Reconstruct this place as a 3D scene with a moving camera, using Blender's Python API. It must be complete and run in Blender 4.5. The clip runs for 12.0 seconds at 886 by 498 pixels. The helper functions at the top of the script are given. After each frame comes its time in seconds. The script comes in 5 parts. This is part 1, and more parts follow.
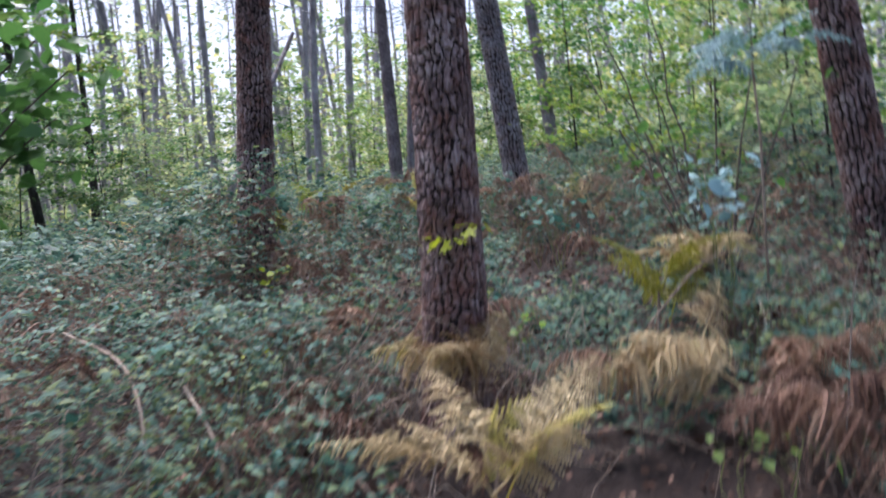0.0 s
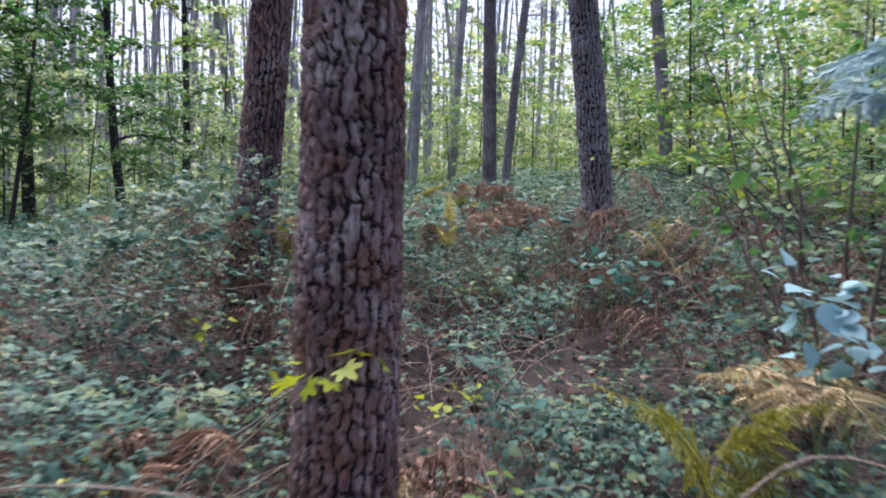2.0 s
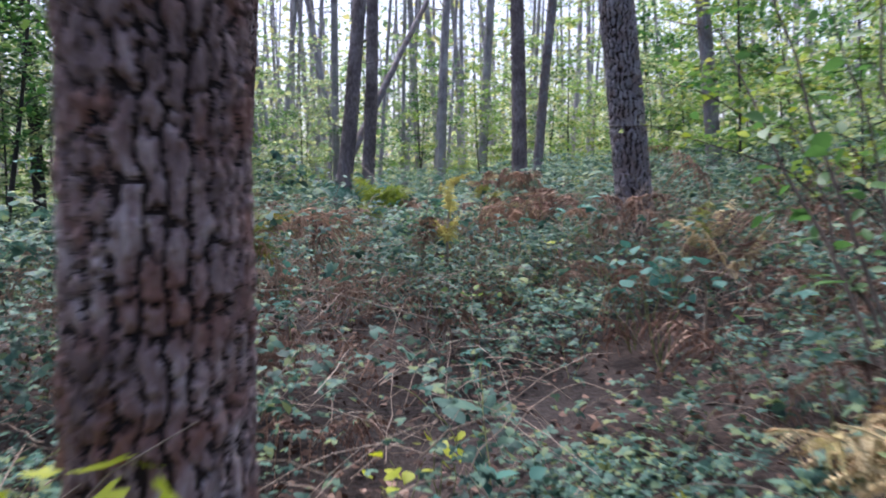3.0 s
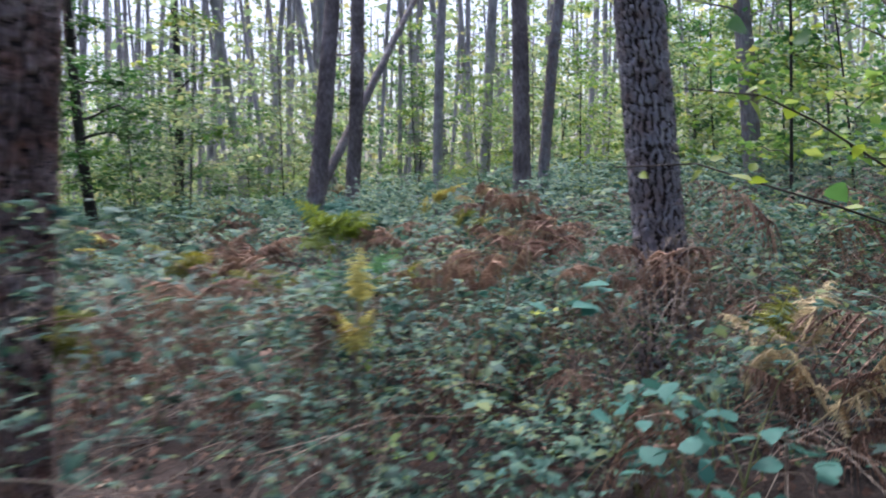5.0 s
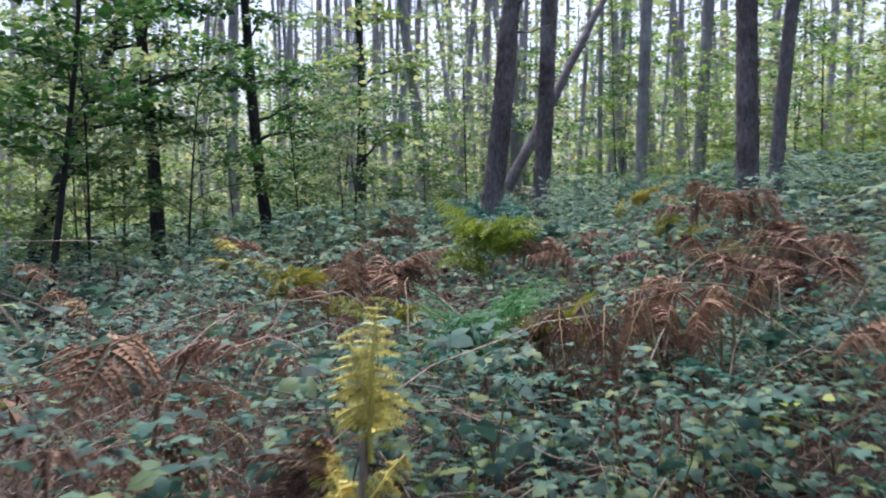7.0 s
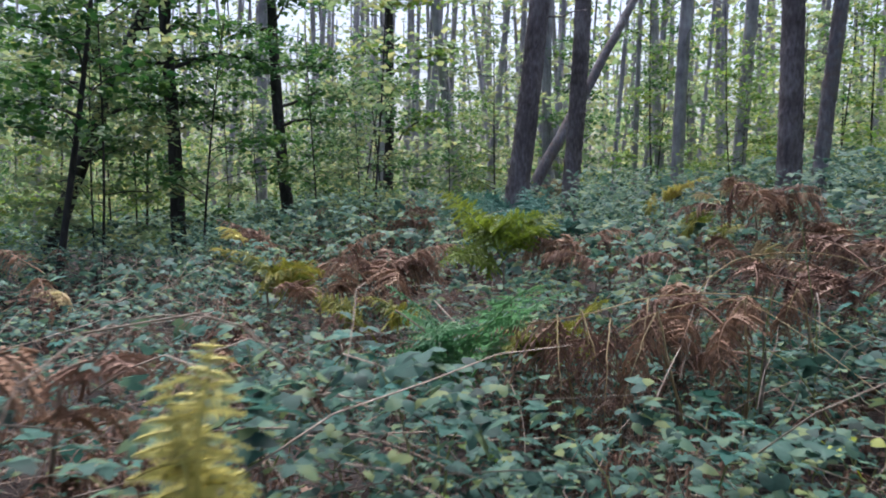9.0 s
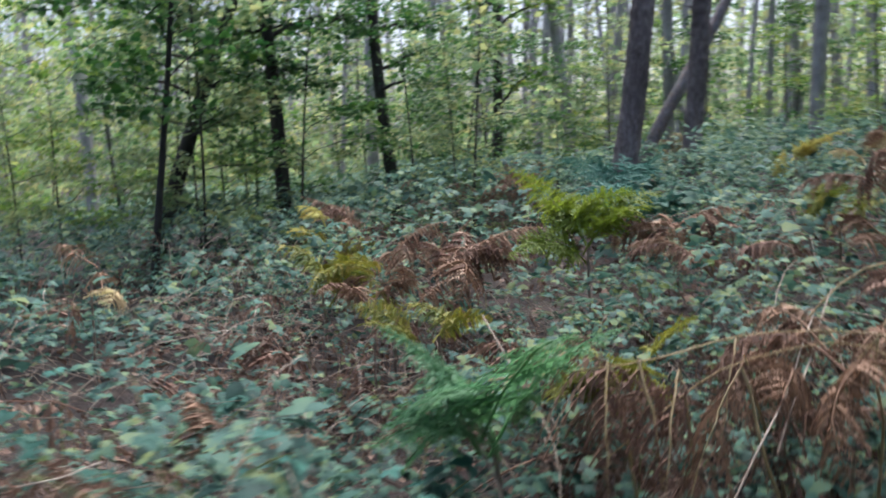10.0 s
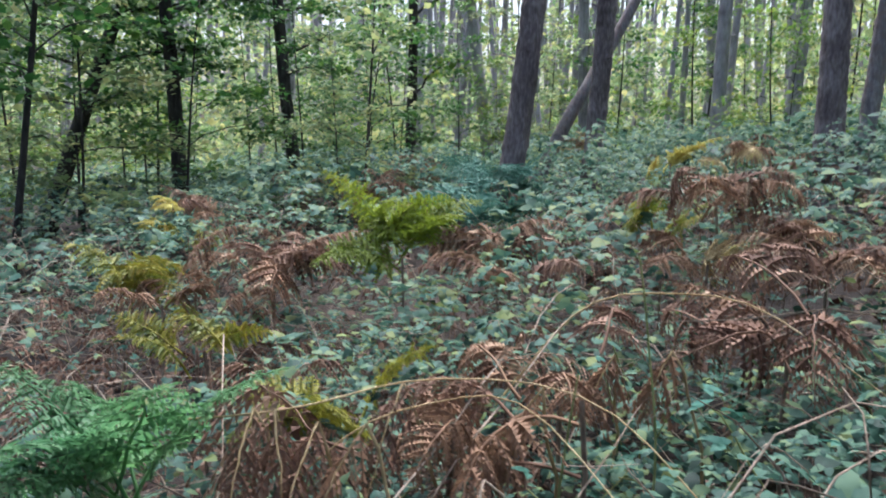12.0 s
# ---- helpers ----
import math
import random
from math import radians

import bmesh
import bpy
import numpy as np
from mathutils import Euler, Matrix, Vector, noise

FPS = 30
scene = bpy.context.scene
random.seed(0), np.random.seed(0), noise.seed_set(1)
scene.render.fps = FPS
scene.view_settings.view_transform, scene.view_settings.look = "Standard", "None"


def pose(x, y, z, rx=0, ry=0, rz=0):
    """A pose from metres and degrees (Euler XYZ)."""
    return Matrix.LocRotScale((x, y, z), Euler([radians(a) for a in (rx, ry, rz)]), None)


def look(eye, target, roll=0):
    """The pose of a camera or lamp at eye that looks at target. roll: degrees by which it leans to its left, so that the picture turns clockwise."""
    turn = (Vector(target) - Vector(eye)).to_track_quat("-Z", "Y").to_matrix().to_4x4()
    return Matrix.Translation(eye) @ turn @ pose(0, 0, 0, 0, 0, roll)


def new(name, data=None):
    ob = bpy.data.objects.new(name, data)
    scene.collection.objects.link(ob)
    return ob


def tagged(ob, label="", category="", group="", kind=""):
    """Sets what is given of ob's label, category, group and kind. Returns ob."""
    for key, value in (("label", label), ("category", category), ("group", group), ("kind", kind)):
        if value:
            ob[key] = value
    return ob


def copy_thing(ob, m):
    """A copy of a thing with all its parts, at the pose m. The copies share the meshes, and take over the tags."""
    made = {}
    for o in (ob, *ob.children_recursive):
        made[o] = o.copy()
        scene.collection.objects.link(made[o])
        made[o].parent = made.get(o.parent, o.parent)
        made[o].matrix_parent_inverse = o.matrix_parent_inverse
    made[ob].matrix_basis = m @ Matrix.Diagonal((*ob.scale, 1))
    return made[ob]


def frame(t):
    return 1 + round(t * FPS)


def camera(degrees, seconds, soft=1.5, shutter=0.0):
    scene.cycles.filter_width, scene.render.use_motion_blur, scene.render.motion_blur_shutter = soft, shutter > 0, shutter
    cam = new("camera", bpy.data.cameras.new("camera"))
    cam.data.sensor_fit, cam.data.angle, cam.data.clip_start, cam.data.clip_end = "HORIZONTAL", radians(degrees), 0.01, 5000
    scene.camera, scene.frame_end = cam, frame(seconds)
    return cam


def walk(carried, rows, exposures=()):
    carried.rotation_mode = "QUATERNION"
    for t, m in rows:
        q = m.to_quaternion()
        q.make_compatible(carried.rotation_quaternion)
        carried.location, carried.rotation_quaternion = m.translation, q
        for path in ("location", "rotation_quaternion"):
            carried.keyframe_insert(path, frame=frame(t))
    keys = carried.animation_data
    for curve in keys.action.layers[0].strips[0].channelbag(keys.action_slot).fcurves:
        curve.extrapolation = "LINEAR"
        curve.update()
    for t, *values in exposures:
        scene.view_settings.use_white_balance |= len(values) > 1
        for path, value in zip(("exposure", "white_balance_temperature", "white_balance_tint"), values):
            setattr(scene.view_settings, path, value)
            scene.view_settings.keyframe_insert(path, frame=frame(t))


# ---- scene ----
cam = camera(57.4, 12.0, soft=1.85, shutter=0.8)
METRES, EYE, TILT, LEAN, TURN = 8.0, 1.4, -2.0, 5.0, 0.0
ROWS = [
    (0.0, 0.0, 0.0, 0.0, -0.0, 0.0, -0.0),
    (0.5, 0.0204, 0.0284, 0.0276, 0.33, 0.28, -4.18),
    (1.0, 0.058, 0.0719, 0.0238, -0.12, 0.24, -4.2),
    (1.5, 0.0687, 0.123, 0.0397, 7.38, -0.85, -3.63),
    (2.0, 0.0682, 0.1803, 0.0474, 8.77, -0.92, -5.98),
    (2.5, 0.0817, 0.2415, 0.0497, 9.97, -1.41, -5.63),
    (4.5, 0.0711, 0.4447, 0.0727, 16.13, -2.05, -3.09),
    (5.0, 0.0774, 0.5116, 0.0983, 13.11, -2.47, -4.69),
    (5.5, 0.0957, 0.5756, 0.0931, 12.77, -2.89, -4.22),
    (6.0, 0.0872, 0.6268, 0.0981, 19.76, -6.3, -5.73),
    (6.5, 0.0618, 0.6741, 0.103, 22.34, -6.35, -5.59),
    (7.0, 0.0432, 0.7099, 0.1004, 27.76, -3.33, -4.65),
    (9.0, 0.0388, 0.7591, 0.102, 30.38, -4.17, -5.84),
    (9.5, 0.032, 0.7917, 0.1057, 33.24, -5.28, -4.68),
    (10.0, 0.0295, 0.8344, 0.1198, 39.34, -8.26, -3.5),
    (10.5, 0.044, 0.8818, 0.1243, 42.63, -6.59, -8.95),
    (11.0, 0.0569, 0.899, 0.129, 40.55, -6.86, -7.19),
    (11.5, 0.0654, 0.892, 0.1318, 35.78, -7.65, -6.97),
    (12.0, 0.0715, 0.898, 0.133, 35.76, -8.9, -5.84),
]
walk(cam, [(t, pose(0, 0, EYE, TILT, LEAN, TURN) @ pose(METRES * x, METRES * y, METRES * z, 90 + pitch, roll, yaw)) for t, x, y, z, yaw, pitch, roll in ROWS],
     exposures=[(0.0, 1.28, 5750, 21), (2.5, 1.33, 5750, 22), (4.5, 1.13, 5700, 19), (6.0, 1.38, 5700, 22), (7.2, 1.05, 5750, 16), (8.8, 0.95, 5750, 16), (10.5, 1.22, 5780, 12), (12.0, 1.38, 5780, 12)])

# ---- world and sun: an overcast sky, the sun soft behind cloud ----
SUN_ELEV, SUN_AZ = 66.0, -25.0
world = bpy.data.worlds.new("world")
scene.world = world
world.use_nodes = True
wn, wl = world.node_tree.nodes, world.node_tree.links
sky = wn.new("ShaderNodeTexSky")
sky.sky_type = "NISHITA"
sky.sun_disc = False
sky.sun_elevation = radians(SUN_ELEV)
sky.sun_rotation = radians(SUN_AZ)
sky.air_density, sky.dust_density, sky.ozone_density = 1.0, 6.0, 1.0
wl.new(sky.outputs[0], wn["Background"].inputs[0])
wn["Background"].inputs[1].default_value = 0.125
sun = new("sun", bpy.data.lights.new("sun", "SUN"))
sun.data.energy, sun.data.angle, sun.data.color = 3.7, radians(45), (1.0, 0.97, 0.92)
sa, se = radians(SUN_AZ), radians(SUN_ELEV)
sun.matrix_world = look((40 * math.sin(sa) * math.cos(se), 40 * math.cos(sa) * math.cos(se), 40 * math.sin(se)), (0, 0, 0))


# ---- materials ----
def material(name):
    m = bpy.data.materials.new(name)
    m.use_nodes = True
    return m, m.node_tree.nodes, m.node_tree.links, m.node_tree.nodes["Principled BSDF"]


def ramp_node(n, stops):
    r = n.new("ShaderNodeValToRGB")
    while len(r.color_ramp.elements) < len(stops):
        r.color_ramp.elements.new(0.5)
    for e, (p, c) in zip(r.color_ramp.elements, stops):
        e.position, e.color = p, (*c, 1)
    return r


def leaf_material(name, colours, rough=0.45, through_light=0.3, patch=1.5, spec=0.5):
    """Foliage: a colour for each blade, drifting over the ground, with light passing through the blade."""
    m, n, l, b = material(name)
    geo = n.new("ShaderNodeNewGeometry")
    pos = n.new("ShaderNodeTexCoord")
    big = n.new("ShaderNodeTexNoise")
    big.inputs["Scale"].default_value = patch
    big.inputs["Detail"].default_value = 3
    l.new(pos.outputs["Object"], big.inputs["Vector"])
    fine = n.new("ShaderNodeTexNoise")
    fine.inputs["Scale"].default_value = 60
    fine.inputs["Detail"].default_value = 4
    l.new(pos.outputs["Object"], fine.inputs["Vector"])
    a = n.new("ShaderNodeMath")
    a.operation = "MULTIPLY_ADD"
    a.inputs[1].default_value, a.inputs[2].default_value = 1.0, -0.5
    l.new(big.outputs[0], a.inputs[0])
    c = n.new("ShaderNodeMath")
    c.operation = "ADD"
    l.new(geo.outputs["Random Per Island"], c.inputs[0])
    l.new(a.outputs[0], c.inputs[1])
    d = n.new("ShaderNodeMath")
    d.operation = "MULTIPLY_ADD"
    d.inputs[1].default_value = 0.3
    l.new(fine.outputs[0], d.inputs[0])
    l.new(c.outputs[0], d.inputs[2])
    e = n.new("ShaderNodeMath")
    e.operation = "SUBTRACT"
    e.inputs[1].default_value = 0.15
    l.new(d.outputs[0], e.inputs[0])
    r = ramp_node(n, [(i / (len(colours) - 1), k) for i, k in enumerate(colours)])
    l.new(e.outputs[0], r.inputs[0])
    l.new(r.outputs[0], b.inputs["Base Color"])
    b.inputs["Roughness"].default_value = rough
    b.inputs["Specular IOR Level"].default_value = spec
    bump = n.new("ShaderNodeBump")
    bump.inputs["Strength"].default_value = 0.3
    bump.inputs["Distance"].default_value = 0.004
    l.new(fine.outputs[0], bump.inputs["Height"])
    l.new(bump.outputs[0], b.inputs["Normal"])
    if through_light:
        tr = n.new("ShaderNodeBsdfTranslucent")
        l.new(r.outputs[0], tr.inputs[0])
        mix = n.new("ShaderNodeMixShader")
        mix.inputs[0].default_value = through_light
        l.new(b.outputs[0], mix.inputs[1])
        l.new(tr.outputs[0], mix.inputs[2])
        l.new(mix.outputs[0], n["Material Output"].inputs[0])
    return m


def bark_material(name, dark, mid, pale, scale=1.0, relief=0.6, warm=None):
    m, n, l, b = material(name)
    pos = n.new("ShaderNodeTexCoord")
    mp = n.new("ShaderNodeMapping")
    mp.inputs["Scale"].default_value = (1, 1, 0.3)
    l.new(pos.outputs["Object"], mp.inputs["Vector"])
    plates = n.new("ShaderNodeTexNoise")
    plates.inputs["Scale"].default_value, plates.inputs["Detail"].default_value = 26 * scale, 6
    l.new(mp.outputs[0], plates.inputs["Vector"])
    blot = n.new("ShaderNodeTexNoise")
    blot.inputs["Scale"].default_value, blot.inputs["Detail"].default_value = 3.0, 4
    l.new(pos.outputs["Object"], blot.inputs["Vector"])
    mul = n.new("ShaderNodeMath")
    mul.operation = "MULTIPLY_ADD"
    mul.inputs[1].default_value = 0.55
    l.new(blot.outputs[0], mul.inputs[0])
    half = n.new("ShaderNodeMath")
    half.operation = "MULTIPLY"
    half.inputs[1].default_value = 0.45
    l.new(plates.outputs[0], half.inputs[0])
    l.new(half.outputs[0], mul.inputs[2])
    r = ramp_node(n, [(0.37, dark), (0.5, mid), (0.64, pale)])
    l.new(mul.outputs[0], r.inputs[0])
    l.new(r.outputs[0], b.inputs["Base Color"])
    if warm:
        patch = n.new("ShaderNodeTexNoise")
        patch.inputs["Scale"].default_value, patch.inputs["Detail"].default_value = 11.0, 6
        l.new(pos.outputs["Object"], patch.inputs["Vector"])
        share = ramp_node(n, [(0.46, (0, 0, 0)), (0.68, (0.8, 0.8, 0.8))])
        l.new(patch.outputs[0], share.inputs[0])
        tint = n.new("ShaderNodeMix")
        tint.data_type = "RGBA"
        tint.inputs["B"].default_value = (*warm, 1)
        l.new(share.outputs[0], tint.inputs["Factor"])
        l.new(r.outputs[0], tint.inputs["A"])
        l.new(tint.outputs["Result"], b.inputs["Base Color"])
    b.inputs["Roughness"].default_value = 0.85
    b.inputs["Specular IOR Level"].default_value = 0.3
    bump = n.new("ShaderNodeBump")
    bump.inputs["Strength"].default_value, bump.inputs["Distance"].default_value = relief, 0.02
    l.new(plates.outputs[0], bump.inputs["Height"])
    l.new(bump.outputs[0], b.inputs["Normal"])
    return m


M_PINE = bark_material("pine_bark", (0.06, 0.037, 0.033), (0.22, 0.15, 0.138), (0.48, 0.39, 0.365), 2.6, 1.0, (0.2, 0.088, 0.06))
# Dark brown crack bark, deepened further so its colour carries furrow shade.
M_FISSURE_SHADE = bark_material("shaded_bark_fissure", (0.012, 0.008, 0.007), (0.026, 0.017, 0.015), (0.05, 0.034, 0.03), 2.0)
M_GREYPINE = bark_material("grey_pine_bark", (0.11, 0.095, 0.1), (0.21, 0.19, 0.2), (0.36, 0.335, 0.345), 1.6, 0.9, (0.2, 0.145, 0.13))
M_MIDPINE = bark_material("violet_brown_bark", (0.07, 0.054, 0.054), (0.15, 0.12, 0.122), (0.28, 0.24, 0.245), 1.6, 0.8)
# Far pine bark, lightened to paint distance haze into its colour.
M_FARPINE = bark_material("haze_pale_bark", (0.19, 0.17, 0.175), (0.32, 0.295, 0.305), (0.46, 0.435, 0.44), 0.8, 0.5)
M_DARKBARK = bark_material("dark_smooth_bark", (0.018, 0.016, 0.014), (0.035, 0.03, 0.026), (0.07, 0.062, 0.055), 1.0, 0.4)
M_TWIG = bark_material("dry_twig", (0.12, 0.085, 0.06), (0.26, 0.2, 0.15), (0.42, 0.35, 0.28), 3.0, 0.2)
M_DARKTWIG = bark_material("dark_twig", (0.03, 0.022, 0.018), (0.06, 0.045, 0.036), (0.10, 0.08, 0.065), 3.0, 0.2)
M_GREENSTEM = bark_material("green_stem", (0.12, 0.15, 0.05), (0.2, 0.22, 0.08), (0.32, 0.3, 0.14), 3.0, 0.1)
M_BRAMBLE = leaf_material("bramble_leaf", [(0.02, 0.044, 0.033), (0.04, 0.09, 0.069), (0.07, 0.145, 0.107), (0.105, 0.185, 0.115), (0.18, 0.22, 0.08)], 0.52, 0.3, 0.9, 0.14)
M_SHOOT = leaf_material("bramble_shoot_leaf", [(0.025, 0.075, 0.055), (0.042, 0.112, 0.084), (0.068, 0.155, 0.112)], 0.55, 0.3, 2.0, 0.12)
# Bramble leaf again, paler: distance haze and sheen put into the colour.
M_FARBRAMBLE = leaf_material("hazed_bramble_leaf", [(0.075, 0.15, 0.115), (0.115, 0.205, 0.15), (0.165, 0.26, 0.17), (0.25, 0.31, 0.15)], 0.55, 0.4, 0.6, 0.12)
M_FRESH = leaf_material("fresh_leaf", [(0.075, 0.16, 0.035), (0.13, 0.24, 0.045), (0.21, 0.32, 0.06), (0.34, 0.35, 0.07)], 0.5, 0.55, 0.5)
M_DEEP = leaf_material("deep_green_leaf", [(0.025, 0.085, 0.022), (0.045, 0.13, 0.03), (0.085, 0.19, 0.04), (0.15, 0.24, 0.05)], 0.45, 0.45, 0.6)
M_LIME = leaf_material("lime_leaf", [(0.24, 0.34, 0.01), (0.36, 0.42, 0.015), (0.46, 0.44, 0.02)], 0.5, 0.4, 3.0)
M_GLAUC = leaf_material("glaucous_leaf", [(0.17, 0.31, 0.32), (0.24, 0.4, 0.41), (0.33, 0.5, 0.5)], 0.5, 0.25, 2.0, 0.3)
M_TEAL = leaf_material("bluish_green_leaf", [(0.035, 0.12, 0.092), (0.058, 0.165, 0.125), (0.09, 0.21, 0.155)], 0.55, 0.28, 2.0, 0.15)
M_YELLOW = leaf_material("yellow_frond", [(0.42, 0.3, 0.06), (0.56, 0.48, 0.1), (0.68, 0.62, 0.2), (0.48, 0.54, 0.09)], 0.6, 0.35, 2.0, 0.25)
M_TAN = leaf_material("tan_frond", [(0.3, 0.19, 0.085), (0.48, 0.36, 0.19), (0.66, 0.54, 0.31), (0.56, 0.48, 0.17)], 0.65, 0.3, 3.0, 0.2)
M_GREENFERN = leaf_material("green_frond", [(0.065, 0.19, 0.09), (0.095, 0.24, 0.11), (0.14, 0.3, 0.1), (0.2, 0.34, 0.08)], 0.55, 0.5, 2.0)
M_LIMEFERN = leaf_material("lime_frond", [(0.12, 0.19, 0.015), (0.19, 0.26, 0.02), (0.29, 0.3, 0.04)], 0.5, 0.45, 2.0)
M_OLIVE = leaf_material("yellowing_frond", [(0.12, 0.16, 0.02), (0.2, 0.22, 0.025), (0.3, 0.28, 0.03), (0.36, 0.27, 0.05)], 0.55, 0.35, 2.0)
M_BROWN = leaf_material("dead_bracken", [(0.08, 0.042, 0.03), (0.16, 0.088, 0.06), (0.25, 0.15, 0.105), (0.38, 0.26, 0.185)], 0.7, 0.2, 1.2, 0.2)
M_RUST = leaf_material("rust_frond", [(0.11, 0.056, 0.034), (0.21, 0.118, 0.073), (0.33, 0.2, 0.125), (0.47, 0.33, 0.225)], 0.65, 0.25, 3.0, 0.2)
M_STRAW = bark_material("straw_stalk", (0.3, 0.2, 0.09), (0.42, 0.31, 0.16), (0.55, 0.44, 0.27), 3.0, 0.1)
M_LITTER = leaf_material("dead_leaf", [(0.03, 0.016, 0.011), (0.07, 0.038, 0.026), (0.14, 0.08, 0.055), (0.3, 0.2, 0.145)], 0.7, 0.1, 1.0, 0.2)
M_NEEDLE = leaf_material("pine_needles", [(0.03, 0.07, 0.03), (0.05, 0.10, 0.04), (0.09, 0.14, 0.06)], 0.5, 0.3, 0.3)
# Background foliage, greyed and paled so its colour carries the haze.
M_FARLEAF = leaf_material("haze_pale_leaf", [(0.13, 0.21, 0.1), (0.21, 0.3, 0.13), (0.31, 0.38, 0.16), (0.44, 0.42, 0.16)], 0.55, 0.6, 0.25)


def soil_material():
    m, n, l, b = material("forest_soil")
    pos = n.new("ShaderNodeTexCoord")
    a = n.new("ShaderNodeTexNoise")
    a.inputs["Scale"].default_value, a.inputs["Detail"].default_value = 1.3, 5
    f = n.new("ShaderNodeTexNoise")
    f.inputs["Scale"].default_value, f.inputs["Detail"].default_value = 40, 6
    for k in (a, f):
        l.new(pos.outputs["Object"], k.inputs["Vector"])
    s = n.new("ShaderNodeMath")
    s.operation = "MULTIPLY_ADD"
    s.inputs[1].default_value = 0.5
    l.new(a.outputs[0], s.inputs[0])
    h = n.new("ShaderNodeMath")
    h.operation = "MULTIPLY"
    h.inputs[1].default_value = 0.5
    l.new(f.outputs[0], h.inputs[0])
    l.new(h.outputs[0], s.inputs[2])
    r = ramp_node(n, [(0.36, (0.01, 0.006, 0.004)), (0.5, (0.024, 0.015, 0.011)), (0.64, (0.055, 0.034, 0.024))])
    l.new(s.outputs[0], r.inputs[0])
    l.new(r.outputs[0], b.inputs["Base Color"])
    b.inputs["Roughness"].default_value = 0.95
    bump = n.new("ShaderNodeBump")
    bump.inputs["Strength"].default_value, bump.inputs["Distance"].default_value = 0.8, 0.03
    l.new(f.outputs[0], bump.inputs["Height"])
    l.new(bump.outputs[0], b.inputs["Normal"])
    return m


M_SOIL = soil_material()


# ---- mesh tools ----
def hash2(i, j, seed):
    v = np.sin(i * 127.1 + j * 311.7 + seed * 74.7) * 43758.5453
    return v - np.floor(v)


def vnoise(x, y, size, seed=0):
    """Smooth value noise from 0 to 1 over the plan, with bumps of about that size."""
    x, y = np.asarray(x, float) / size, np.asarray(y, float) / size
    i, j = np.floor(x), np.floor(y)
    u, v = x - i, y - j
    u, v = u * u * (3 - 2 * u), v * v * (3 - 2 * v)
    a = hash2(i, j, seed) * (1 - u) + hash2(i + 1, j, seed) * u
    b = hash2(i, j + 1, seed) * (1 - u) + hash2(i + 1, j + 1, seed) * u
    return a * (1 - v) + b * v


def mesh_data(name, verts, faces, mat, smooth=False):
    """One mesh from arrays; faces is a list of index arrays, (n, 3) or (n, 4)."""
    verts = np.asarray(verts, np.float32)
    faces = [np.asarray(f, np.int32) for f in (faces if isinstance(faces, list) else [faces]) if len(f)]
    me = bpy.data.meshes.new(name)
    me.vertices.add(len(verts))
    me.vertices.foreach_set("co", verts.ravel())
    loops = np.concatenate([f.ravel() for f in faces])
    sizes = np.concatenate([np.full(len(f), f.shape[1], np.int32) for f in faces])
    starts = np.concatenate([[0], np.cumsum(sizes)[:-1]]).astype(np.int32)
    me.loops.add(len(loops))
    me.loops.foreach_set("vertex_index", loops)
    me.polygons.add(len(sizes))
    me.polygons.foreach_set("loop_start", starts)
    me.polygons.foreach_set("loop_total", sizes)
    if smooth:
        me.polygons.foreach_set("use_smooth", np.ones(len(sizes), bool))
    me.update(calc_edges=True)
    me.materials.append(mat)
    return me


def part(name, verts, faces, mat, parent, label="", smooth=False):
    ob = new(name, mesh_data(name, verts, faces, mat, smooth))
    ob.parent = parent
    if label:
        ob["label"] = label
    return ob


def empty(name, m):
    ob = new(name)
    ob.empty_display_size = 0.1
    ob.matrix_world = m
    return ob


class Pile:
    """Gathers triangles of many small pieces into one mesh."""

    def __init__(self):
        self.v, self.f, self.n = [], [], 0

    def add(self, v, f):
        self.v.append(np.asarray(v, np.float32))
        self.f.append(np.asarray(f, np.int32) + self.n)
        self.n += len(v)

    def spread(self, tv, tf, mats, offs):
        """The template (tv, tf) at each of many turns mats (k, 3, 3) and places offs (k, 3)."""
        k = len(offs)
        if not k:
            return
        v = np.einsum("kij,nj->kni", mats, tv) + offs[:, None, :]
        f = tf[None] + (np.arange(k) * len(tv))[:, None, None]
        self.add(v.reshape(-1, 3), f.reshape(-1, 3))

    def get(self):
        return np.concatenate(self.v), np.concatenate(self.f)


def turns(rng, k, tilt, size, spread_=0.25):
    """Random turns about the upright, tilted by about that many degrees, times a size."""
    a = rng.uniform(0, 2 * np.pi, k)
    b = np.radians(rng.normal(0, tilt, k))
    c = np.radians(rng.normal(0, tilt, k))
    ca, sa_, cb, sb, cc, sc = np.cos(a), np.sin(a), np.cos(b), np.sin(b), np.cos(c), np.sin(c)
    o, i = np.zeros(k), np.ones(k)
    rz = np.array([[ca, -sa_, o], [sa_, ca, o], [o, o, i]]).transpose(2, 0, 1)
    rx = np.array([[i, o, o], [o, cb, -sb], [o, sb, cb]]).transpose(2, 0, 1)
    ry = np.array([[cc, o, sc], [o, i, o], [-sc, o, cc]]).transpose(2, 0, 1)
    s = size * np.exp(rng.normal(0, spread_, k))
    return rz @ ry @ rx * s[:, None, None]


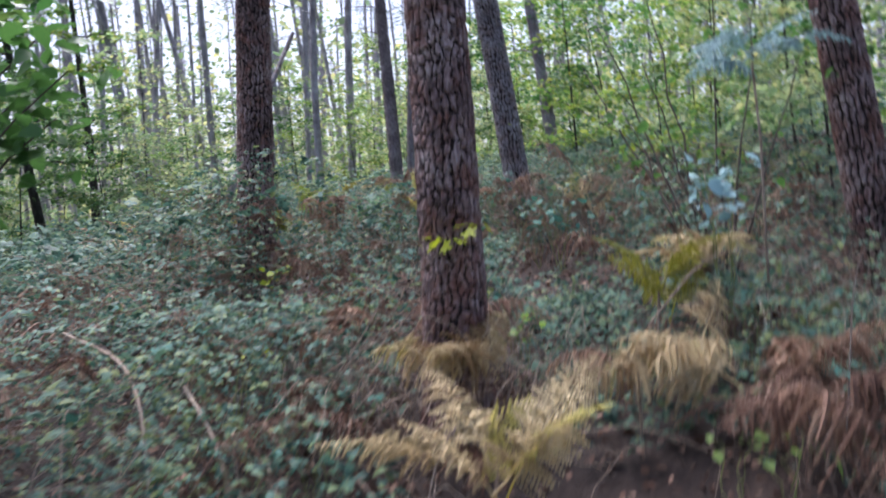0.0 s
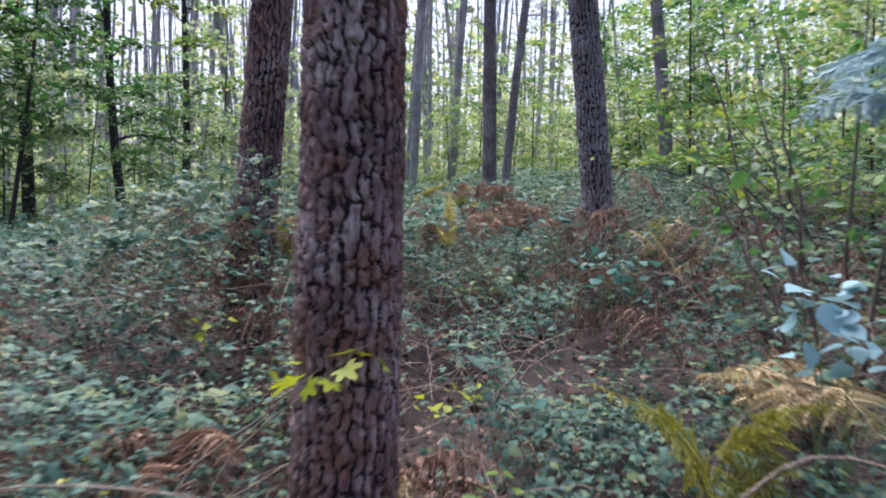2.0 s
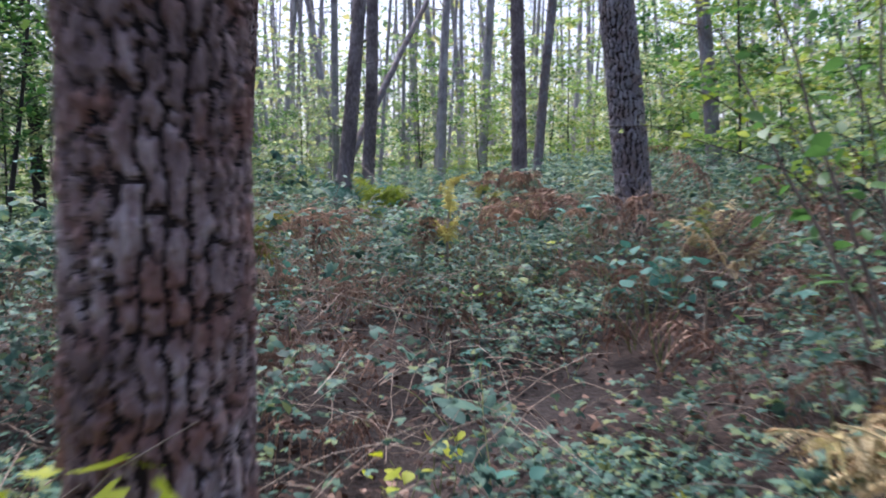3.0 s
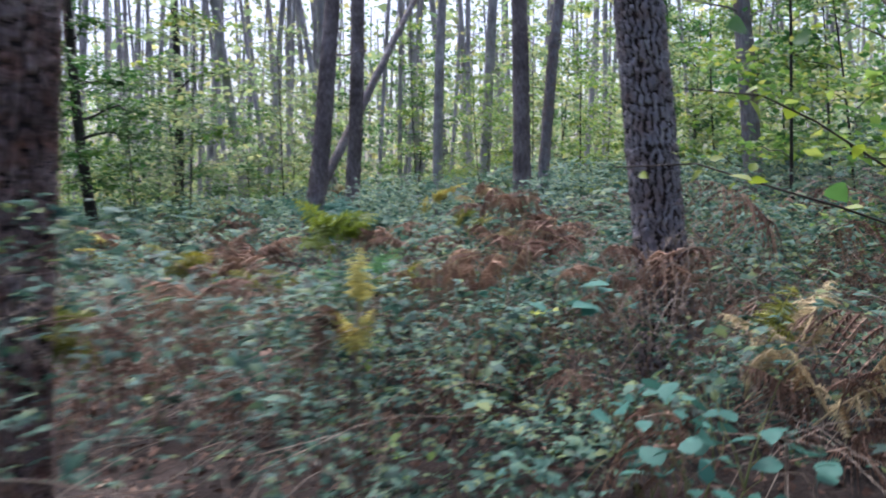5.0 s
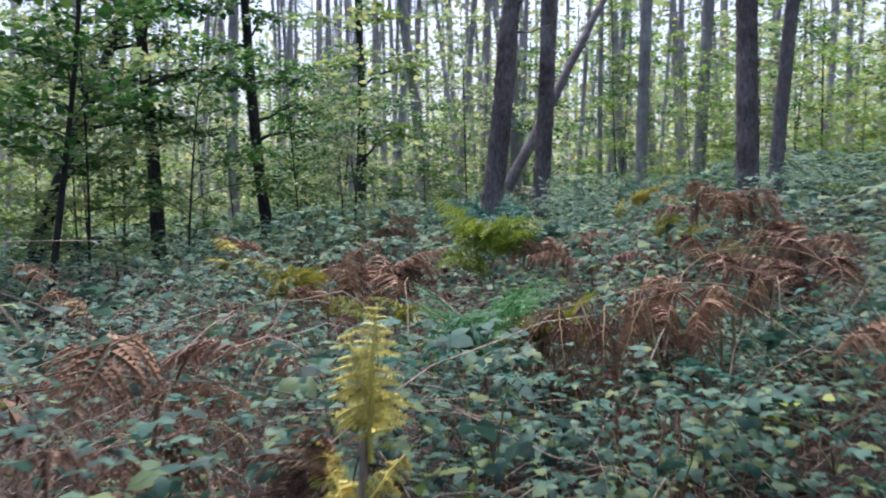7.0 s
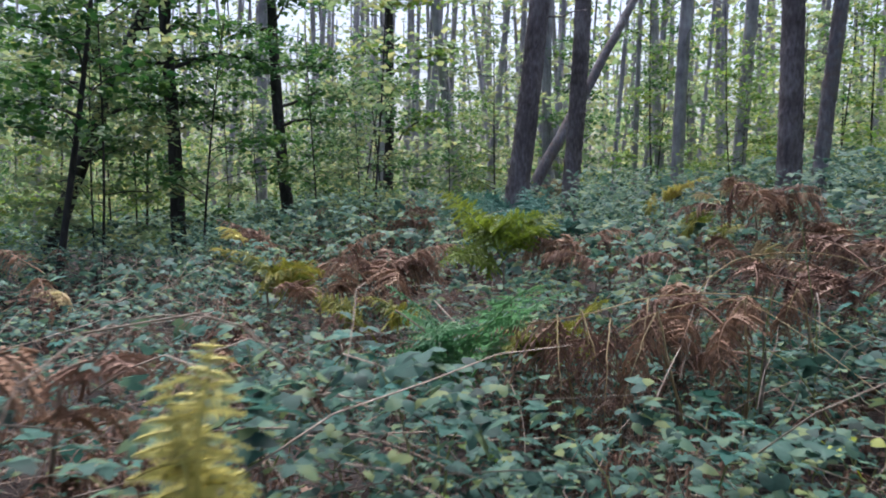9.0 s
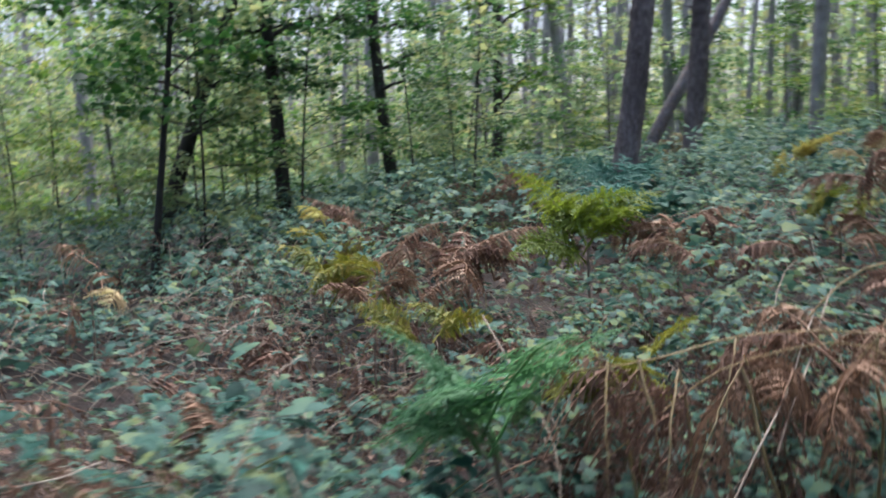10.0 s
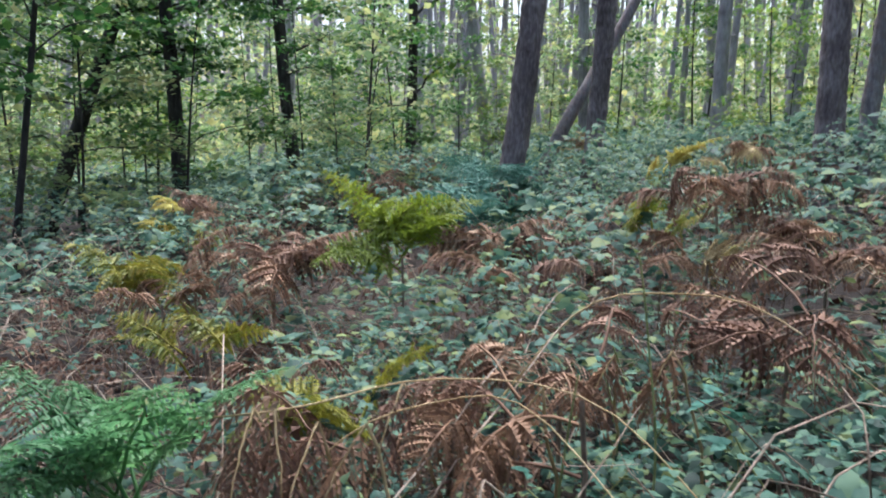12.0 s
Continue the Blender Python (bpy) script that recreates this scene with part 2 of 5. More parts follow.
def blade(fine=True, fold=0.18, width=0.62, droop=0.12):
    """An ovate leaf of length 1 along +y from its stalk, folded on the midrib."""
    if fine:
        ys, ws = np.array([0.12, 0.34, 0.62, 0.84]), np.array([0.3, 0.5, 0.4, 0.17]) * width * 2
    else:
        ys, ws = np.array([0.2, 0.6]), np.array([0.42, 0.4]) * width * 2
    v, f = [(0, 0, 0)], []
    k = len(ys)
    for y, w in zip(ys, ws):
        v += [(-w / 2, y, fold * w - droop * y * y), (0, y, -droop * y * y), (w / 2, y, fold * w - droop * y * y)]
    v.append((0, 1, -droop))
    f += [(0, 2, 1), (0, 3, 2)]
    for i in range(k - 1):
        a, b = 1 + 3 * i, 4 + 3 * i
        f += [(a, a + 1, b + 1), (a, b + 1, b), (a + 1, a + 2, b + 2), (a + 1, b + 2, b + 1)]
    a = 1 + 3 * (k - 1)
    f += [(a, a + 1, 3 * k + 1), (a + 1, a + 2, 3 * k + 1)]
    return np.array(v, float), np.array(f)


def kite(fold=0.16, width=0.66, droop=0.12):
    """A small leaf in four faces."""
    w = width * 0.5
    v = [(0, 0, 0), (-w, 0.36, fold * w * 2), (-0.74 * w, 0.74, fold * w - droop * 0.5), (0, 1, -droop), (0.74 * w, 0.74, fold * w - droop * 0.5), (w, 0.36, fold * w * 2)]
    return np.array(v, float), np.array([(0, 5, 1), (1, 5, 4), (1, 4, 2), (2, 4, 3)])


def trefoil(fine=True):
    """A bramble leaf: three leaflets on one stalk."""
    p = Pile()
    bv, bf = blade(True, 0.15, 0.66) if fine else kite()
    for ang, s, y in ((0, 1.0, 0.25), (68, 0.82, 0.2), (-68, 0.82, 0.2)):
        a = radians(ang)
        r = np.array([[math.cos(a), -math.sin(a), 0], [math.sin(a), math.cos(a), 0], [0, 0, 1]])
        p.add(bv @ r.T * s + (0, y, 0), bf)
    return p.get()


def tube(points, radii, sides=5):
    """A tapering round stem through the points."""
    pts = np.asarray(points, float)
    radii = np.broadcast_to(np.asarray(radii, float), (len(pts),))
    t = np.gradient(pts, axis=0)
    t /= np.linalg.norm(t, axis=1)[:, None] + 1e-9
    ref = np.where(np.abs(t[:, 2:3]) < 0.9, np.array([[0, 0, 1.0]]), np.array([[1.0, 0, 0]]))
    s = np.cross(t, ref)
    s /= np.linalg.norm(s, axis=1)[:, None] + 1e-9
    u = np.cross(s, t)
    a = np.arange(sides) * 2 * np.pi / sides
    ring = pts[:, None] + radii[:, None, None] * (np.cos(a)[None, :, None] * s[:, None] + np.sin(a)[None, :, None] * u[:, None])
    n = len(pts)
    i, j = np.meshgrid(np.arange(n - 1), np.arange(sides), indexing="ij")
    q = np.stack([i * sides + j, i * sides + (j + 1) % sides, (i + 1) * sides + (j + 1) % sides, (i + 1) * sides + j], -1).reshape(-1, 4)
    tri = np.concatenate([q[:, [0, 1, 2]], q[:, [0, 2, 3]]])
    return ring.reshape(-1, 3), tri


def bend(start, end, sag, k=8, rng=None, wob=0.0):
    """Points of a curve from start to end that bows up by sag."""
    start, end = np.array(start, float), np.array(end, float)
    s = np.linspace(0, 1, k)[:, None]
    p = start + (end - start) * s
    p[:, 2] += sag * 4 * (s * (1 - s))[:, 0]
    if rng is not None and wob:
        w = rng.normal(0, wob, (k, 3))
        w[0] = w[-1] = 0
        p += w
    return p


def frond(rng, length=0.8, width=0.5, pairs=14, pinnules=5, rise=60.0, droop=75.0, hang=0.15, curl=0.0, bare=0.22, stem=0.004, tatter=0.0, lobe=0.17, pieces=None):
    """A bracken frond from its foot at the origin, leaning to +y: a stalk, and pairs of pinnae cut into pinnules."""
    p = Pile()
    k = 14
    s = np.linspace(0, 1, k)
    ang = np.radians(rise - droop * s ** 1.3)
    step = length / (k - 1)
    pts = np.zeros((k, 3))
    side_drift = np.cumsum(rng.normal(0, 0.03, k)) * length * 0.3
    pts[1:, 1] = np.cumsum(np.cos(ang[:-1]) * step)
    pts[1:, 2] = np.cumsum(np.sin(ang[:-1]) * step)
    pts[:, 0] = side_drift - side_drift[0]
    p.add(*tube(pts, np.linspace(stem, stem * 0.3, k), 3))
    for i in range(pairs):
        q = bare + (1 - bare) * (i + 0.3) / pairs
        c = np.array([np.interp(q, s, pts[:, j]) for j in range(3)])
        a = np.radians(rise - droop * q ** 1.3)
        fwd = np.array([0, math.cos(a), math.sin(a)])
        nor = np.array([0, -math.sin(a), math.cos(a)])
        rel = (q - bare) / (1 - bare)
        reach = width / 2 * (1 - rel) ** 0.75 * min(1, 0.55 + rel * 3) + 0.012
        for sgn in (-1, 1):
            if rng.random() < tatter:
                continue
            lean = rng.normal(0.35, 0.12)
            d = np.array([sgn, 0, 0]) * math.cos(lean) + fwd * math.sin(lean) + nor * rng.normal(0.05, 0.15)
            d /= np.linalg.norm(d)
            l_ = reach * rng.uniform(0.85, 1.12)
            m = pinnules
            sp = np.linspace(0.06, 1, m + 1)
            tw = rng.normal(0, 0.25 + curl)
            cur = hang + curl * rng.uniform(0.2, 1.2)
            w = l_ * lobe + 0.004
            across = np.cross(nor, d)
            across /= np.linalg.norm(across)
            ax = across * math.cos(tw) + nor * math.sin(tw)
            mid = c + d * (l_ * sp)[:, None] - np.array([0, 0, 1.0]) * (cur * l_ * sp ** 1.8)[:, None]
            lv, lf = list(mid), []
            for j in range(m):
                ww = w * (1 - sp[j] * 0.8)
                a0, e = mid[j], mid[j + 1] - mid[j]
                for sg in (-1, 1):
                    tip = a0 + e * 0.75 + ax * sg * ww + rng.normal(0, 0.12 * ww, 3) - np.array([0, 0, 1.0]) * curl * ww * 0.6
                    n0 = len(lv)
                    lv.append(tip)
                    lf.append((j, j + 1, n0))
            p.add(lv, lf)
            if pieces is not None:
                pieces.append((np.array(lv), np.array(lf)))
    return (p.v[0], p.f[0]) if pieces is not None else p.get()


def rotz(v, a):
    c, s = math.cos(a), math.sin(a)
    return v @ np.array([[c, -s, 0], [s, c, 0], [0, 0, 1]]).T


# ---- ground ----
YS = [-400, -60, -20, -5, 0, 2.5, 3.5, 6.2, 8.6, 10, 14, 18, 25, 45, 90, 400]
ZS = [-9, -5, -2.2, -0.4, 0.07, 0.4, 0.55, 0.8, 0.95, 1.02, 1.38, 1.58, 1.9, 2.6, 3.4, 4.5]


def ground_z(x, y):
    x, y = np.asarray(x, float), np.asarray(y, float)
    base = (np.interp(y - 0.6, YS, ZS) + np.interp(y, YS, ZS) + np.interp(y + 0.6, YS, ZS)) / 3
    k = np.clip((y - 4) / 9, 0, 1)
    xx = np.clip(x, -14, 9) + 2
    side = np.where(xx > 0, 0.10, 0.07) * xx * k + np.where(xx > 2.5, 0.06 * (xx - 2.5), 0) * (1 - k)
    near = np.clip(1 - (np.abs(y - 8) - 20) / 30, 0, 1)
    return base + side + (0.12 * (vnoise(x, y, 1.7, 3) - 0.5) + 0.05 * (vnoise(x, y, 0.5, 4) - 0.5)) * near


def gz(x, y):
    return float(ground_z(x, y))


def axis_steps(lo, hi, fine):
    far = [4, 9, 16, 28, 50, 90, 180, 390]
    return np.array([lo - k for k in reversed(far)] + list(np.arange(lo, hi, fine)) + [hi + k for k in far])


gx, gy = axis_steps(-14, 11, 0.18), axis_steps(-5, 24, 0.18)
GX, GY = np.meshgrid(gx, gy)
gi, gj = np.meshgrid(np.arange(len(gy) - 1), np.arange(len(gx) - 1), indexing="ij")
w_ = len(gx)
gq = np.stack([gi * w_ + gj, gi * w_ + gj + 1, (gi + 1) * w_ + gj + 1, (gi + 1) * w_ + gj], -1).reshape(-1, 4)
ground = new("ground", mesh_data("ground", np.stack([GX, GY, ground_z(GX, GY)], -1).reshape(-1, 3), gq, M_SOIL, True))
tagged(ground, "dark brown forest soil rising under undergrowth", "ground", kind="structure")


# ---- trees ----
def around(a, z, radius, size, seed):
    """Value noise on a round stem, with no seam."""
    c2 = np.cos(a) ** 2
    return vnoise(radius * np.sin(a) + 9, z, size, seed) * c2 + vnoise(radius * np.cos(a) + 5, z, size, seed + 1) * (1 - c2)


def bark_cells(a, z, nu, tall, radius, crack, seed):
    """Relief of blocky, flaking bark plates between ragged upright furrows: 0 in the cracks, about 1 on the plates."""
    rag = around(a, z, radius, 0.055, seed) - 0.5
    rag2 = around(a, z, radius, 0.02, seed + 2) - 0.5
    rag3 = around(a, z, radius, 0.008, seed + 4) - 0.5
    u = a / (2 * np.pi) * nu + 1.0 * rag + 0.5 * rag2 + 0.3 * rag3
    i = np.floor(u)
    fu = u - i
    im = np.mod(i, nu)
    v = z / tall * (0.7 + 0.6 * hash2(im, 1, seed)) + 7 * hash2(im, 2, seed) + 0.7 * rag2 + 0.45 * rag3 + 0.5 * (fu - 0.5) * (hash2(im, 3, seed) - 0.5)
    j = np.floor(v)
    fv = v - j
    lower = np.where(hash2(im, j, seed + 3) < 0.12, 1.0, fv)
    upper = np.where(hash2(im, j + 1, seed + 3) < 0.12, 1.0, 1 - fv)
    side = np.minimum(fu, 1 - fu) * 2 * np.pi * radius / nu
    ends = np.minimum(lower, upper) * tall * 0.8
    e = np.clip((np.minimum(side, ends) - 0.7 * crack) / crack, 0, 1)
    e = e * e * (3 - 2 * e)
    flake = np.floor(3.2 * around(a, z, radius, 0.03, seed + 6) + 1.2 * rag3) / 3
    tilt = (fu - 0.5) * (hash2(im, j, seed + 11) - 0.5) + (fv - 0.5) * (hash2(im, j, seed + 13) - 0.5)
    return e * (0.55 + 0.3 * hash2(im, j, seed + 9) + 0.8 * tilt + 0.32 * flake)


def trunk_shape(seed, radius, top_radius, height, lean=(0, 0), sway=0.04, flare=0.35, segs=20, fine_to=0.0, fine_step=0.02, step=0.12, relief=0.012, plate=(0.036, 0.1, 0.006), crook=(0, 0), nodes=0.0):
    rng = np.random.default_rng(seed)
    zs = list(np.arange(-0.35, fine_to, fine_step)) if fine_to else [-0.35]
    while zs[-1] < height:
        zs.append(zs[-1] + (step if zs[-1] < 6 else 0.5))
    zs = np.array(zs)
    ph = rng.uniform(0, 6.28, 4)
    z0 = np.maximum(zs, 0)
    cx = lean[0] * zs + sway * (np.sin(zs * 0.8 + ph[0]) - math.sin(ph[0])) + crook[0] * np.exp(-z0 / 0.6)
    cy = lean[1] * zs + sway * (np.sin(zs * 0.7 + ph[1]) - math.sin(ph[1])) + crook[1] * np.exp(-z0 / 0.6)
    rr = (radius + (top_radius - radius) * np.clip(zs / height, 0, 1)) * (1 + flare * np.exp(-z0 / 0.22))
    a = np.arange(segs) * 2 * np.pi / segs
    A, Z = np.meshgrid(a, zs)
    R = np.repeat(rr[:, None], segs, 1)
    nu = max(6, int(round(2 * np.pi * radius / plate[0])))
    nu += nu % 2
    cells = bark_cells(A, Z, nu, plate[1], radius, plate[2], seed % 17)
    lump = 0.04 * np.sin(2 * A + ph[2] + Z * 0.6) + 0.025 * np.sin(3 * A - Z * 1.1 + ph[3])
    rough = 0.4 * around(A, Z, radius, 0.014, 2) + 0.25 * around(A, Z, radius, 0.006, 6)
    node = 0.07 * np.exp(-(((Z + ph[2] * 0.1) % 0.62 - 0.31) / 0.03) ** 2) * nodes * (0.5 + around(A, Z, radius, 0.09, 8))
    R = R * (1 + lump + node) + relief * (cells + rough - 0.9)
    v = np.stack([cx[:, None] + R * np.cos(A), cy[:, None] + R * np.sin(A), Z], -1).reshape(-1, 3)
    n = len(zs)
    i, j = np.meshgrid(np.arange(n - 1), np.arange(segs), indexing="ij")
    q = np.stack([i * segs + j, i * segs + (j + 1) % segs, (i + 1) * segs + (j + 1) % segs, (i + 1) * segs + j], -1).reshape(-1, 4)
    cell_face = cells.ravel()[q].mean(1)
    return v, q, (zs, cx, cy, rr, cell_face)


NEEDLE = (np.array([(-0.02, 0, 0), (0.02, 0, 0), (0.0, 0.5, 0.03), (0.0, 1, -0.06)], float), np.array([(0, 1, 2), (0, 2, 3)]))
LEAF = blade(True, 0.12, 0.62, 0.15)
LEAF_LOW = kite(0.12, 0.7)
ROUND = blade(True, 0.06, 0.85, 0.2)


def maple():
    """A five-lobed leaf of length 1, slightly cupped."""
    ang = np.radians([-90, -20, -5, 15, 30, 48, 62, 78, 90, 102, 118, 132, 150, 165, 185, 200])
    rad = np.array([0.05, 0.3, 0.42, 0.26, 0.52, 0.5, 0.3, 0.5, 0.62, 0.5, 0.3, 0.5, 0.52, 0.26, 0.42, 0.3])
    v = [(0, 0.38, -0.03)] + [(r * math.cos(a), 0.38 + r * math.sin(a), 0.12 * r * abs(math.cos(a)) - 0.06 * r) for a, r in zip(ang, rad)]
    n = len(ang)
    return np.array(v), np.array([(0, 1 + i, 1 + (i + 1) % n) for i in range(n)])


MAPLE = maple()
LEAF_TINY = (np.array([(0, 0, 0), (-0.34, 0.45, 0.06), (0, 1, -0.1), (0.34, 0.45, 0.06)], float), np.array([(0, 3, 1), (1, 3, 2)]))


def pine_crown(rng, height, reach, tufts=36):
    p = Pile()
    for _ in range(tufts):
        z = height * rng.uniform(0.68, 1.0)
        r = reach * (1.15 - (z / height - 0.68) / 0.36) * rng.uniform(0.2, 1)
        a = rng.uniform(0, 6.283)
        c = np.array([r * math.cos(a), r * math.sin(a), z])
        k = 14
        p.spread(*NEEDLE, turns(rng, k, 40, 0.55), c + rng.normal(0, 0.14, (k, 3)))
    return p.get()


def pine(name_label, x, y, radius, lean, mat, seed, height=15.0, detail=0, stubs=5, group="", plate=(0.038, 0.08, 0.0044), crook=(0, 0), relief=0.017, low=1.6):
    rng = np.random.default_rng(seed)
    root = empty("pine_tree", pose(x, y, gz(x, y)))
    tagged(root, name_label, "tree", group)
    kw = dict(segs=250, fine_to=2.3, fine_step=0.0055) if detail == 2 else dict(segs=170, fine_to=3.2, fine_step=0.009) if detail == 1 else dict(segs=26, fine_to=4.2, fine_step=0.035) if detail == 0 else dict(segs=12, fine_to=3.0, fine_step=0.15)
    v, q, (zs, cx, cy, rr, crack) = trunk_shape(seed, radius, radius * 0.35, height, lean, 0.03, plate=plate, relief=relief if detail > 0 else 0.01, crook=crook, nodes=1.0 if detail == 0 else 0.0, **kw)
    trunk = part("trunk", v, q, mat, root, "", detail < 1)
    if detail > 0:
        # Crack faces get the shade-darkened colour on top of the real relief.
        trunk.data.materials.append(M_FISSURE_SHADE)
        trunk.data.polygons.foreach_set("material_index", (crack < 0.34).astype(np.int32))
    for i in range(stubs):
        z = rng.uniform(low, height * 0.6)
        a = rng.uniform(0, 6.283)
        c = np.array([np.interp(z, zs, cx), np.interp(z, zs, cy), z])
        l_ = rng.uniform(0.15, 0.9) if z < 4 else rng.uniform(0.6, 1.8)
        e = c + np.array([math.cos(a) * l_, math.sin(a) * l_, rng.uniform(-0.1, 0.4) * l_])
        part("branch", *tube(bend(c, e, 0.04, 5, rng, 0.02), np.linspace(0.016, 0.004, 5), 5), mat, root, "dead broken branch stub")
    if detail == 0:
        for z in np.arange(1.0, 4.6, 0.62) + rng.uniform(0, 0.3):
            for i in range(int(rng.integers(0, 3))):
                a, l_ = rng.uniform(0, 6.283), rng.uniform(0.1, 0.34)
                c = np.array([np.interp(z, zs, cx), np.interp(z, zs, cy), z])
                part("branch", *tube(bend(c, c + np.array([math.cos(a) * l_, math.sin(a) * l_, 0.25 * l_]), 0.01, 4), np.linspace(0.012, 0.004, 4), 5), mat, root, "dead broken branch stub")
    # Crowns over the near pines are out of view, thickened to shade undergrowth.
    cv, cf = pine_crown(rng, height, 3.0 if detail > 0 else 1.7, 100 if detail > 0 else 36 if detail == 0 else 16)
    cv[:, 0] += lean[0] * cv[:, 2]
    cv[:, 1] += lean[1] * cv[:, 2]
    part("crown", cv, cf, M_NEEDLE, root, "dark green needle crown with density set for shade")
    return root


def leafy(rng, lines, per_metre, size, mats_leaf, tilt=22, spread_=0.12, from_=0.25):
    """Leaves along branch lines, in flat sprays."""
    p = Pile()
    for line in lines:
        line = np.asarray(line)
        seg = np.linalg.norm(np.diff(line, axis=0), axis=1)
        cum = np.concatenate([[0], np.cumsum(seg)])
        k = max(2, int(cum[-1] * per_metre))
        s = rng.uniform(from_, 1.02, k) * cum[-1]
        c = np.stack([np.interp(s, cum, line[:, j]) for j in range(3)], -1)
        c += rng.normal(0, 1, (k, 3)) * np.array([spread_, spread_, spread_ * 0.35])
        p.spread(*mats_leaf, turns(rng, k, tilt, size), c)
    return p.get()


def broadleaf(name, label, x, y, radius, lean, height, seed, bark, leaf, leaf_size=0.075, branches=16, low=0.9, reach=1.6, per_metre=40, sides=14, category="tree", shape=None, group="", fine=None, stem_name="trunk"):
    rng = np.random.default_rng(seed)
    root = empty(name, pose(x, y, gz(x, y)))
    tagged(root, label, category, group)
    v, q, (zs, cx, cy, rr, crack) = trunk_shape(seed, radius, radius * 0.3, height, lean, 0.06, 0.3, sides, step=0.14, relief=radius * 0.05)
    part(stem_name, v, q, bark, root, "", True)
    lines = []
    for i in range(branches):
        z = low + (height - low) * (i + rng.random()) / branches
        a = i * 2.4 + rng.normal(0, 0.4)
        c = np.array([np.interp(z, zs, cx), np.interp(z, zs, cy), z])
        l_ = reach * rng.uniform(0.5, 1.1) * (1 - 0.45 * (z - low) / (height - low))
        e = c + np.array([math.cos(a) * l_, math.sin(a) * l_, rng.uniform(-0.05, 0.45) * l_])
        line = bend(c, e, 0.08 * l_, 7, rng, 0.03)
        r0 = np.interp(z, zs, rr) * 0.35
        part("branch", *tube(line, np.linspace(max(r0, 0.006), 0.003, 7), 4), bark, root)
        lines.append(line)
        for t_ in (0.4, 0.6, 0.8):
            b0 = line[int(t_ * 6)]
            a2 = a + rng.choice([-1, 1]) * rng.uniform(0.5, 1.1)
            m_ = l_ * (1 - t_) * 1.1
            lines.append(bend(b0, b0 + np.array([math.cos(a2) * m_, math.sin(a2) * m_, rng.uniform(-0.1, 0.2) * m_]), 0.02, 5))
    part("foliage", *leafy(rng, lines, per_metre, leaf_size, fine or LEAF_LOW), leaf, root)
    return root


PALE = "tall grey-barked pine with a bare trunk among undergrowth"
pine("thick pine with plated purplish-brown bark rising from dead bracken", 0.0, 3.42, 0.137, (0.025, 0.0), M_PINE, 11, detail=2, stubs=3, low=3.2, plate=(0.034, 0.066, 0.003), relief=0.016)
pine("leaning pine with rough grey-brown bark among brambles", -1.58, 6.55, 0.145, (0.10, 0.0), M_PINE, 12, detail=1, low=3.0)
pine("leaning pine with cracked violet-grey bark over dry grass", 0.86, 8.42, 0.135, (-0.11, 0.0), M_GREYPINE, 13, detail=1, low=3.0)
pine("dark leaning pine beside a leafy shrub on the slope", 2.5, 4.6, 0.13, (-0.16, 0.0), M_PINE, 14, detail=1, low=3.0)
for k, (x, y, r, lx, ly, m, crook) in enumerate([
        (-3.27, 13.7, 0.115, 0.10, 0.05, M_MIDPINE, (-0.12, -0.05)),
        (-3.75, 16.4, 0.125, 0.035, 0.02, M_MIDPINE, (0, 0)),
        (-0.78, 14.82, 0.125, 0.01, 0.0, M_MIDPINE, (0, 0)),
        (-0.56, 14.98, 0.075, 0.10, 0.02, M_GREYPINE, (0, 0)),
        (1.98, 13.55, 0.10, -0.08, 0.0, M_GREYPINE, (0, 0)),
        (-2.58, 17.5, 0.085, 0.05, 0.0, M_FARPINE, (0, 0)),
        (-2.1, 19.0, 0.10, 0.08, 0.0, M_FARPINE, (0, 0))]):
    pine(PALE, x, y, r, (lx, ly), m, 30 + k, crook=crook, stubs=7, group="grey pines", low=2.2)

broadleaf("broadleaf_tree", "dark-barked young tree with layered green leaves", -8.52, 13.97, 0.115, (-0.03, -0.02), 7.5, 51, M_DARKBARK, M_DEEP, 0.085, 20, 1.7, 2.1, 80)
broadleaf("broadleaf_tree", "dark slender tree with a bent trunk and green leaves", -7.3, 15.0, 0.10, (-0.09, -0.06), 7.0, 52, M_DARKBARK, M_DEEP, 0.085, 16, 1.7, 1.8, 70)
broadleaf("broadleaf_tree", "slender dark tree with sparse yellow-green leaves", -7.58, 17.66, 0.10, (0.0, 0.0), 8.0, 53, M_DARKBARK, M_FRESH, 0.10, 16, 1.7, 1.7, 64)
broadleaf("broadleaf_tree", "strongly leaning black-barked tree with green leaves", -10.3, 13.0, 0.13, (0.33, 0.24), 6.5, 54, M_DARKBARK, M_DEEP, 0.085, 22, 1.6, 2.3, 80)

broadleaf("hazel_bush", "tall many-leaved hazel with dark stems", -6.5, 10.7, 0.04, (0.05, 0.05), 4.6, 55, M_DARKBARK, M_DEEP, 0.085, 22, 1.5, 1.5, 50, 8, "shrub", stem_name="stem")

# Stands mostly out of view, added to shade the left bank; leaves overhang.
broadleaf("hazel_bush", "hazel with broad dark green leaves over the brambles", -2.9, 2.7, 0.035, (0.04, 0.03), 4.2, 56, M_DARKBARK, M_DEEP, 0.085, 18, 1.4, 1.4, 50, 8, "shrub", stem_name="stem", fine=LEAF)

